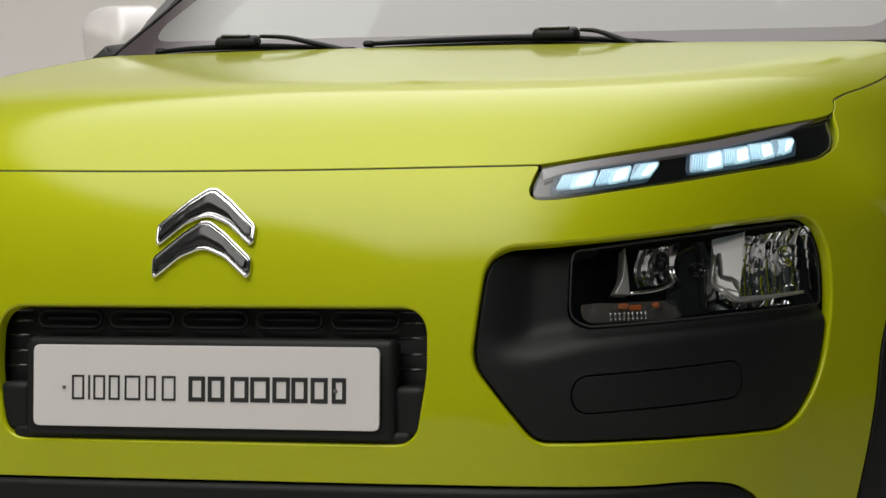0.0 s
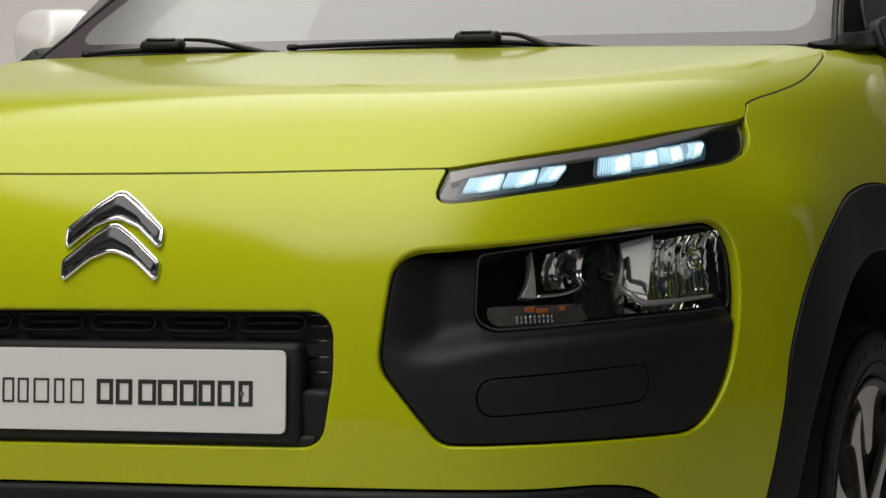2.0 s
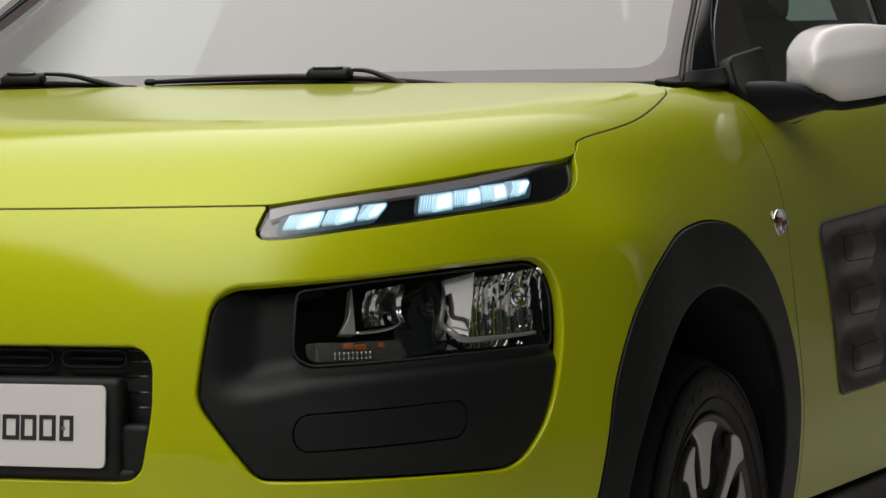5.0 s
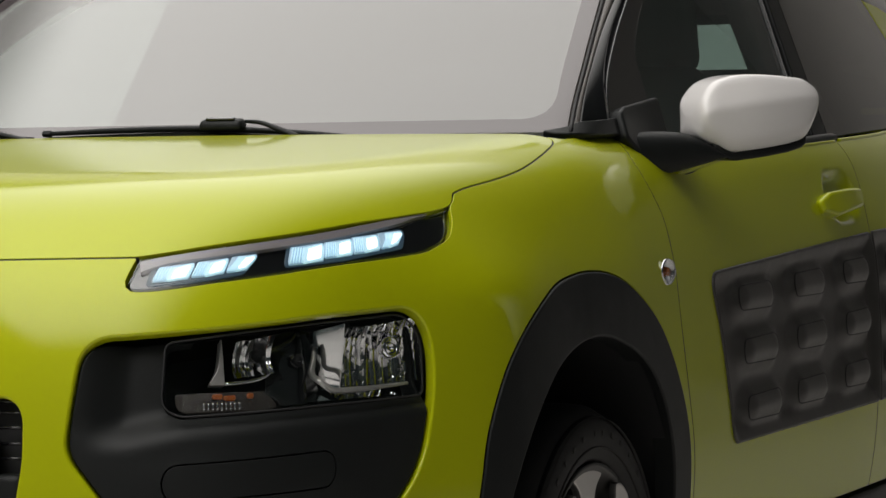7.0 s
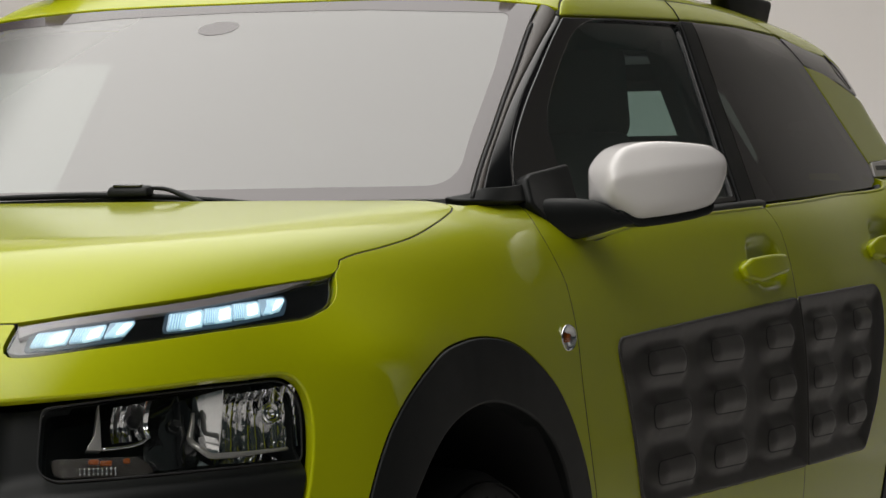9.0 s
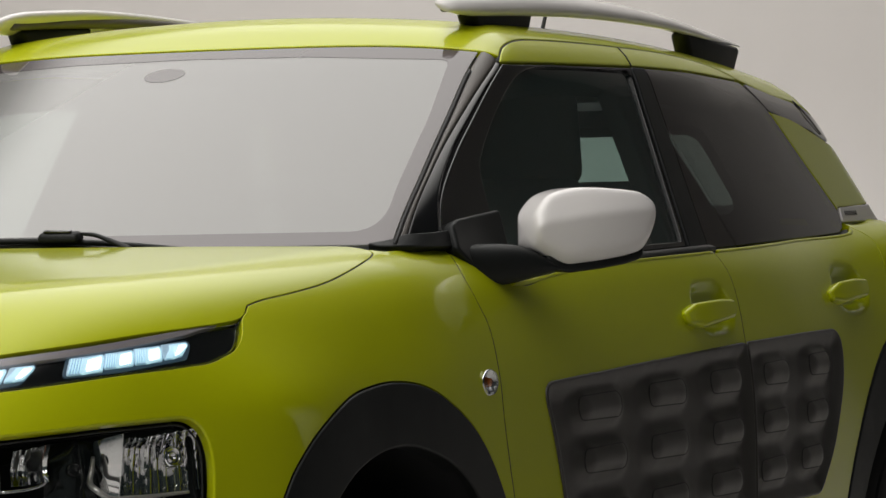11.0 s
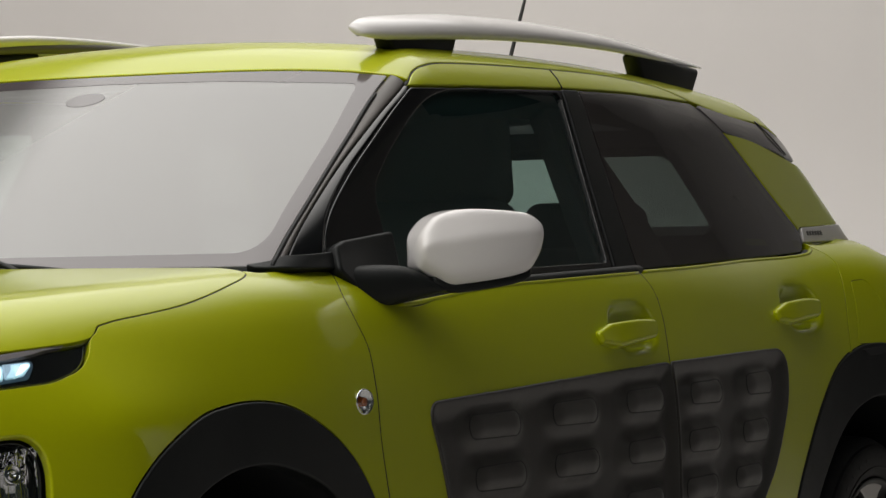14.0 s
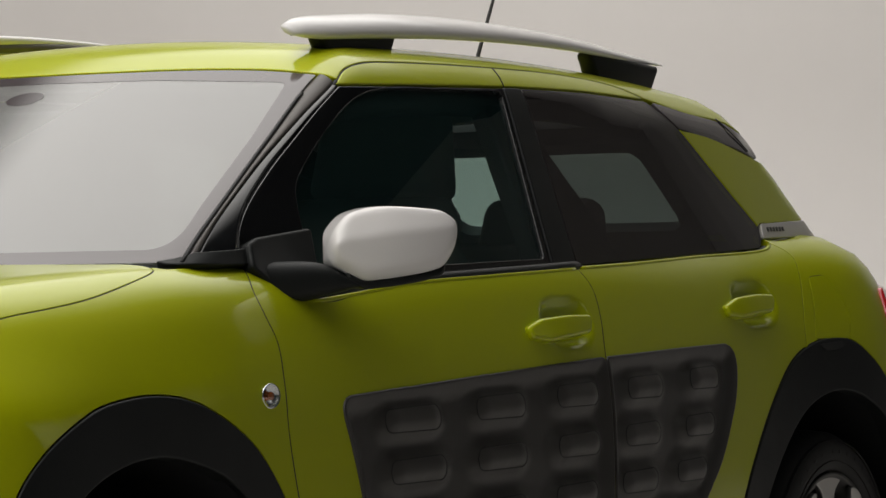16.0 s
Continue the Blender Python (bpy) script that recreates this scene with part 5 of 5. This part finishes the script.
def mirror_shell(top, low, front, back, s0=0.0, s1=1.0, n=40, ring=56, crease=True):
    """A shell lofted outwards from the arm: heights and depths by share of its width; a crease parts the face from the upper slope."""
    lines = [curve(np.column_stack([np.linspace(0, 1, len(v)), v]), 0.01) for v in (top, low, front, back)]
    verts, faces = [], []
    for i, s in enumerate(s0 + (s1 - s0) * (0.5 - 0.5 * np.cos(np.linspace(0, math.pi, n)))):
        zt, zl, gf, gb = [np.interp(s, v[:, 0], v[:, 1]) for v in lines]
        end = max(0.03, (1 - abs(2 * (s - s0) / (s1 - s0) - 1) ** 36)) ** 0.5
        high = zt - zl
        if crease:
            fold = zl + high * (0.58 + 0.14 * s)
            cut = min(0.42 * (zt - fold), gf - gb - 0.012)
            line = fillet([(gb, zt), (gb, zl), (gf - 0.016, zl), (gf, zl + 0.020), (gf + 0.003, fold), (gf - cut, zt)], [0.003, 0.003, 0.016, 0.03, 0.016, 0.016], 0.002)
        else:
            line = fillet([(gb, zt), (gb, zl), (gf, zl), (gf, zt)], min(high, gf - gb) * 0.3, 0.002)
        t = np.linspace(0, len(line), ring, endpoint=False)
        around = np.vstack([line, line[:1]])
        for g, z in np.column_stack([np.interp(t, np.arange(len(around)), around[:, k]) for k in (0, 1)]):
            g, z = (gf + gb) / 2 + (g - (gf + gb) / 2) * end, (zt + zl) / 2 + (z - (zt + zl) / 2) * end
            xy = MIRROR_A + (MIRROR_B - MIRROR_A) * s + FACE * g
            verts.append((xy[0], xy[1], z))
    for i in range(n - 1):
        for k in range(ring):
            m = (k + 1) % ring
            faces.append((i * ring + k, (i + 1) * ring + k, (i + 1) * ring + m, i * ring + m))
    faces += [tuple(range(ring)), tuple((n - 1) * ring + k for k in range(ring))[::-1]]
    me = mesh_of("shell", verts, faces)
    b = bmesh.new()
    b.from_mesh(me)
    bmesh.ops.recalc_face_normals(b, faces=b.faces)
    b.to_mesh(me)
    b.free()
    return me


TOPS = (1.086, 1.118, 1.130, 1.134, 1.134, 1.132, 1.129, 1.124, 1.106)
LOWS = (1.036, 1.019, 1.004, 1.005, 1.008, 1.012, 1.017, 1.028, 1.066)
FRONTS = (0.050, 0.054, 0.056, 0.058, 0.058, 0.056, 0.052, 0.045, 0.034)
mirrors = sided("door_mirror", mirror_shell(TOPS, LOWS, FRONTS, [-0.045] * 9), WHITE, "pearl white door mirror shell on a black arm")
sided("mirror_lower_trim", mirror_shell([z + 0.004 for z in LOWS], [z - 0.011 for z in LOWS], [g - 0.012 for g in FRONTS], [-0.048] * 9, 0.10, 0.90, crease=False), PLASTIC, "matt black lower mirror trim", mirrors)
sided("mirror_glass", mirror_shell([z - 0.010 for z in TOPS], [z + 0.010 for z in LOWS], [-0.044] * 9, [-0.0485] * 9, 0.06, 0.95, crease=False), CHROME, "silvered mirror glass", mirrors)
ACROSS = (MIRROR_B - MIRROR_A) / np.linalg.norm(MIRROR_B - MIRROR_A)
ARM_POSE = Matrix(((ACROSS[0], 0, FACE[0], MIRROR_A[0]), (ACROSS[1], 0, FACE[1], MIRROR_A[1]), (0, 1, 0, 0), (0, 0, 0, 1))) @ Matrix.Translation((0, 0, -0.040))


def mirror_arm():
    """A rounded arm lofted from the base to the shell's foot."""
    top = curve([(-0.162, 1.026), (-0.145, 1.040), (-0.090, 1.043), (-0.017, 1.040), (0.010, 1.031), (0.050, 1.002)], 0.005)
    low = curve([(-0.162, 1.014), (-0.140, 0.986), (-0.102, 0.968), (-0.039, 0.974), (0.020, 0.987), (0.050, 0.996)], 0.005)
    n, ring, verts, faces = 30, 28, [], []
    for a in np.linspace(-0.161, 0.049, n):
        zt, zl = np.interp(a, top[:, 0], top[:, 1]), np.interp(a, low[:, 0], low[:, 1])
        mid, half = (zt + zl) / 2, max((zt - zl) / 2, 0.002)
        for k in range(ring):
            th = 2 * math.pi * k / ring
            c, d = math.cos(th), math.sin(th)
            out = math.copysign(abs(c) ** 0.75, c) * 0.044
            verts.append(ARM_POSE @ Vector((a, mid + half * math.copysign(abs(d) ** 0.75, d), 0.042 + out)))
    for i in range(n - 1):
        for k in range(ring):
            m = (k + 1) % ring
            faces.append((i * ring + k, i * ring + m, (i + 1) * ring + m, (i + 1) * ring + k))
    faces += [tuple(range(ring))[::-1], tuple((n - 1) * ring + k for k in range(ring))]
    return mesh_of("mirror_arm", [tuple(v) for v in verts], faces)


sided("mirror_arm", mirror_arm(), PLASTIC, "matt black mirror arm", mirrors)
sail = fillet([(-1.285, 1.030), (-1.300, 1.072), (-1.330, 1.081), (-1.515, 1.096), (-1.490, 1.02), (-1.44, 0.985), (-1.34, 0.985)], [0.01, 0.012, 0.02, 0.008, 0.02, 0.02, 0.03], 0.006)
sided("mirror_base", panel("mirror_base", GLASS_SIDE, [gside(sail)], 0.015, lip=0.007, gap=0.0, depth=0.05, offset=0.016), PLASTIC, "matt black mirror base", mirrors)
foot_line = fillet([(-1.100, 1.040), (-1.172, 1.060), (-1.310, 1.067), (-1.318, 1.038)], [0.004, 0.012, 0.01, 0.01], 0.006)
sided("pillar_foot", panel("pillar_foot", GLASS_SIDE, [gside(foot_line)], 0.015, lip=0.003, gap=0.0, depth=0.03, offset=0.005), PLASTIC, "matt black pillar foot trim")


for ob in (mirrors[1], *mirrors[1].children):
    ob.data.transform(Matrix.Translation((0, 0.045, 0)))


# ---- window seals, cowl, wipers ----
def seal(xz, drop, r):
    p = flank_at(xz)
    return tube(p + (0, -0.016, drop), r, 10, squash=0.75)


sided("window_seal", seal(curve([(-1.42, 0.978), (-1.58, 0.984), (-1.75, 0.996), (-2.05, 1.003), (-2.430, 1.0105)], 0.03), 0.003, 0.0155), PLASTIC, "black rubber window seal")
sided("window_seal", seal(curve([(-2.415, 1.010), (-2.70, 1.015), (-3.0, 1.022), (-3.39, 1.032), (-3.43, 1.04)], 0.03), -0.004, 0.008), PLASTIC, "black rubber window seal")
cowl = top_at(np.vstack([curve([(-0.99, 0.0), (-1.0, 0.25), (-1.03, 0.55), (-1.05, 0.69)]), [(-1.25, 0.68), (-1.20, 0.3), (-1.18, 0.0)]]))
cowl[0, 1] = cowl[-1, 1] = 0
part("cowl", panel("cowl", HOODS, [resample(both(cowl), 0.02)], 0.04, lip=0.004, gap=0.0, depth=0.03, offset=-0.022), PLASTIC, label="black plastic scuttle panel under the windscreen")


def wiper(blade, arm, cap):
    w = part("wiper", tube(curve(blade, 0.02), [0.004, 0.0055, 0.006, 0.006, 0.005, 0.003], 8, squash=0.9), PLASTIC, label="black windscreen wiper")
    part("wiper_rubber", tube(curve(np.array(blade) + (-0.005, 0, -0.009), 0.02), 0.004, 6), RUBBER, w)
    part("wiper_arm", tube(curve(arm, 0.01), [0.0045, 0.0055, 0.007, 0.008], 8, squash=0.7), PLASTIC, w)
    part("wiper_cap", block((0.034, 0.078, 0.017), cap, 0.007, (0, 12, 3), 3, (0.7, 0.92)), PLASTIC, w)
    part("wiper_clip", block((0.008, 0.050, 0.004), (cap[0] + 0.008, cap[1], cap[2] + 0.0085), 0.0015, (0, 12, 3)), PIANO, w)
    part("wiper_end", block((0.010, 0.022, 0.011), (blade[0][0], blade[0][1], blade[0][2]), 0.006, segments=3), PLASTIC, w)


wiper([(-1.098, -0.578, 1.052), (-1.078, -0.50, 1.056), (-1.055, -0.36, 1.057), (-1.04, -0.20, 1.050)], [(-1.048, -0.372, 1.074), (-1.038, -0.32, 1.071), (-1.030, -0.262, 1.059), (-1.028, -0.20, 1.045)], (-1.052, -0.415, 1.067))
wiper([(-1.052, -0.180, 1.0575), (-1.036, -0.05, 1.061), (-1.030, 0.12, 1.062), (-1.040, 0.27, 1.054), (-1.060, 0.40, 1.043)], [(-1.020, 0.198, 1.073), (-1.016, 0.225, 1.071), (-1.010, 0.262, 1.059), (-1.006, 0.30, 1.045)], (-1.022, 0.155, 1.069))

# printed border and sensor on the windscreen
inner = GLASS_FRONT.fwd(fillet([(-0.634, 1.070), (0.666, 1.070), (0.628, 1.145), (0.577, 1.264), (0.523, 1.367), (0.25, 1.381), (0.0, 1.384), (-0.25, 1.381), (-0.500, 1.367), (-0.550, 1.264), (-0.598, 1.145)], [0.03, 0.03, 0.3, 0.3, 0.02, 0.3, 0.3, 0.3, 0.02, 0.3, 0.3], 0.008))[0]
part("windscreen_border", panel("windscreen_border", GLASS_FRONT, [WS, inner[::-1]], 0.03, lip=0.0001, gap=0.0045, depth=0.0001, offset=0.0006), FRIT, windscreen, "dark printed windscreen border")
a = np.linspace(0, 2 * math.pi, 28, endpoint=False)
spot = GLASS_FRONT.fwd(np.column_stack([-0.012 + 0.040 * np.cos(a), 1.356 + 0.013 * np.sin(a)]))[0]
part("rain_sensor", panel("rain_sensor", GLASS_FRONT, [spot], 0.02, lip=0.0001, gap=0.0, depth=0.0001, offset=0.0006), FRIT, windscreen, "dark oval sensor patch")

# ---- roof bars and antenna ----
BAR = ((-1.858, 1.466, 0.0075), (-1.880, 1.469, 0.0140), (-1.95, 1.4745, 0.0190), (-2.20, 1.4895, 0.0208), (-2.50, 1.4940, 0.0185), (-2.90, 1.4810, 0.0140), (-3.20, 1.4560, 0.0085), (-3.33, 1.4455, 0.005), (-3.398, 1.4395, 0.002))
bar_xyz = curve([(x, 0.478 + 0.012 * math.sin((x + 1.861) / -1.54 * math.pi), z) for x, z, _ in BAR], 0.02)
bars = sided("roof_bar", tube(bar_xyz, np.interp(np.linspace(0, 1, 40), [(x + 1.861) / -1.537 for x, _, _ in BAR], [r for *_, r in BAR]), 20, squash=1.0), WHITE, "pearl white roof bar on black feet")
for ob in bars:
    v = ob.data.vertices
    for p in v:
        mid = 0.485 if p.co.y > 0 else -0.485
        p.co.y = mid + (p.co.y - mid) * 1.75
        p.co.z -= 0.42 * (abs(p.co.y) - 0.485)
# dark tube along each bar's inner side puts its shade into colour
sided("bar_inner_strip", tube(bar_xyz[2:-6] + (0, -0.022, -0.001), [0.008, 0.012, 0.013, 0.012, 0.008, 0.005], 10), SATIN, "dark strip standing in for shade on the bar's inner side", bars)
for xa, xb, zl, zt in ((-1.955, -2.195, 1.400, 1.474), (-3.040, -3.325, 1.385, 1.452)):
    foot = block((abs(xb - xa), 0.040, zt - zl), ((xa + xb) / 2, 0.480, (zl + zt) / 2), 0.012, (0, 3 if xa > -2.5 else -5, 0), 3)
    for v in foot.verts:
        t = (v.co.z - zl) / (zt - zl)
        v.co.x += 0.045 * (t - 0.5) * (1 if v.co.x > (xa + xb) / 2 else -1)
    sided("bar_foot", joined_mesh(foot), PLASTIC, "matt black bar foot", bars)
antenna = part("antenna", tube([(-3.355, 0.0, 1.390), (-3.395, 0.0, 1.46), (-3.478, 0.0, 1.60), (-3.525, 0.0, 1.68)], [0.006, 0.005, 0.004, 0.002], 8), RUBBER, label="short black whip antenna")
part("antenna_base", block((0.07, 0.05, 0.03), (-3.36, 0, 1.412), 0.012, (0, -6, 0), 3, (0.5, 0.5)), RUBBER, antenna)

# ---- cabin ----
part("roof_lining", panel("roof_lining", ROOFS, [resample(both(roof_half), 0.03)], 0.08, lip=0.002, gap=0.004, depth=0.004, offset=-0.035), LINING, label="pale cloth roof lining")
card = resample(flank_at([(-1.32, 0.97), (-3.36, 1.0), (-3.2, 0.36), (-1.32, 0.36)]), 0.03)
sided("door_card", panel("door_card", FLANK, [card], 0.08, lip=0.004, gap=0.0, depth=0.02, offset=-0.055), TRIM, "dark door lining")
rear_post = gside(fillet([(-2.43, 1.36), (-2.60, 1.36), (-2.62, 1.27), (-2.71, 1.15), (-2.80, 1.0), (-2.41, 1.0)], 0.02, 0.02))
shade_post = panel("pillar_lining", GLASS_SIDE, [rear_post], 0.05, lip=0.008, gap=0.0, depth=0.03, offset=-0.045)
sided("pillar_lining", shade_post, TRIM, "dark centre pillar lining")
rear_wall = gside(fillet([(-3.10, 1.345), (-3.50, 1.305), (-3.76, 1.20), (-3.80, 1.0), (-3.44, 1.0), (-3.24, 1.27)], 0.03, 0.02))
sided("rear_pillar_lining", panel("rear_pillar_lining", GLASS_SIDE, [rear_wall], 0.06, lip=0.006, gap=0.0, depth=0.02, offset=-0.03), TRIM, "dark rear pillar lining")
rail_line = gside(curve([(-1.86, 1.345), (-2.10, 1.365), (-2.50, 1.370), (-2.80, 1.365), (-3.10, 1.345), (-3.40, 1.30), (-3.65, 1.24)], 0.03))
sided("rail_lining", tube(rail_line + (0, -0.075, -0.022), 0.034, 10), TRIM, "dark roof rail lining")
sided("screen_pillar_lining", tube(gside(curve([(-1.30, 1.07), (-1.50, 1.19), (-1.70, 1.295), (-1.88, 1.365)], 0.03)) + (-0.020, -0.055, -0.030), 0.026, 10), TRIM, "dark windscreen pillar lining")
for k in range(6):
    x = -3.494 - 0.0185 * k
    letter = gside(fillet([(x, 1.081), (x - 0.013, 1.0815), (x - 0.011, 1.0715), (x + 0.002, 1.071)], 0.001, 0.004))
    part("strip_lettering", panel("strip_lettering", GLASS_SIDE, [letter], 0.01, lip=0.0002, gap=0.0, depth=0.0008, offset=0.0030), RIM, strips[0], "dark lettering bar")
part("dashboard", block((0.42, 1.30, 0.34), (-1.43, 0, 0.86), 0.07, (0, 8, 0), 4, (0.8, 0.97)), TRIM, label="dark full width dashboard")
part("cabin_floor", block((2.6, 1.36, 0.05), (-2.4, 0, 0.42), 0.015), TRIM, label="dark cabin floor")
part("bulkhead", block((0.04, 1.36, 0.56), (-1.18, 0, 0.72), 0.012), DARK, label="dark bulkhead under the windscreen")
part("tailgate", block((0.05, 1.25, 0.72), (-3.98, 0, 0.68), 0.03, (0, -6, 0), 3), PAINT, label="lime green tailgate")
TAILS = Flat(glasshouse, "x", -2.6, 2.4, -1)
hatch_line = TAILS.fwd(fillet([(-0.60, 0.98), (0.60, 0.98), (0.57, 1.20), (0.54, 1.350), (-0.54, 1.350), (-0.57, 1.20)], 0.02, 0.02))[0]
hatch_pane = TAILS.fwd(fillet([(-0.31, 1.105), (0.31, 1.105), (0.27, 1.285), (-0.27, 1.285)], 0.03, 0.02))[0]
hatch = part("hatch_frame", panel("hatch_frame", TAILS, [hatch_line, hatch_pane[::-1]], 0.05, lip=0.003, gap=0.002, depth=0.03, offset=-0.004), TRIM, label="dark inner frame of the tailgate window")
part("hatch_glass", panel("hatch_glass", TAILS, [hatch_pane], 0.06, lip=0.001, gap=0.001, depth=0.003, offset=-0.006), SIDE, hatch)
parcel = part("parcel_shelf", block((0.62, 1.20, 0.025), (-3.42, 0, 0.985), 0.008), TRIM, label="dark parcel shelf")


def seat(name, x, y, wide, label, head=1.245, drop=0.0):
    """A car seat with cushion, backrest, side bolsters and headrest."""
    s = part(name, block((0.50, wide, 0.16), (x + 0.18, y, 0.60), 0.05, (0, -6, 0), 4), CLOTH, label=label)
    part("backrest", block((0.13, wide * 0.94, 0.60), (x - 0.13, y, 0.87 - drop), 0.055, (0, -17, 0), 4, (0.8, 0.86)), CLOTH, s)
    n = max(1, round(wide / 0.5))
    for k in range(n):
        yy = y + (k - (n - 1) / 2) * wide / n
        part("headrest", block((0.10, 0.32, 0.20), (x - 0.27, yy, head), 0.035, (0, -10, 0), 4, (0.85, 0.85)), CLOTH, s)
        for d in (-0.06, 0.06):
            part("headrest_post", tube([(x - 0.235, yy + d, 1.09 - drop), (x - 0.262, yy + d, head - 0.045)], 0.006, 8), STEEL, s)
    for d in (-1, 1):
        part("bolster", block((0.15, 0.075, 0.46), (x - 0.085, y + d * wide * 0.43, 0.84 - drop), 0.03, (0, -17, 0), 3, (0.7, 0.7)), CLOTH, s)


seat("front_seat", -2.12, 0.36, 0.50, "grey cloth front seat")
seat("front_seat", -2.12, -0.36, 0.50, "grey cloth front seat")
seat("rear_bench", -2.86, 0.0, 1.24, "grey cloth rear bench with headrests", 1.055, 0.10)
wheel_turn = pose(-1.585, 0.36, 0.985, 0, -66, 0)
ringp = [(0.180 * math.cos(t), 0.180 * math.sin(t), 0) for t in np.linspace(0, 2 * math.pi, 40, endpoint=False)]
rim_me = tube(ringp, 0.014, 10, True, up=(0, 0, 1))
rim_me.transform(wheel_turn)
steering = part("steering_wheel", rim_me, TRIM, label="dark three spoke steering wheel")
for b_args in (((0.15, 0.12, 0.05), (0, 0, -0.01)), ((0.03, 0.33, 0.02), (0.02, 0, -0.005)), ((0.15, 0.035, 0.02), (-0.10, 0, -0.005))):
    sp = block(b_args[0], b_args[1], 0.009)
    bmesh.ops.transform(sp, matrix=wheel_turn, verts=sp.verts)
    part("steering_spoke", sp, TRIM, steering)
part("cabin_mirror", block((0.03, 0.22, 0.06), (-1.66, 0.0, 1.300), 0.012, (0, 10, 0), 3), TRIM, label="dark interior mirror")
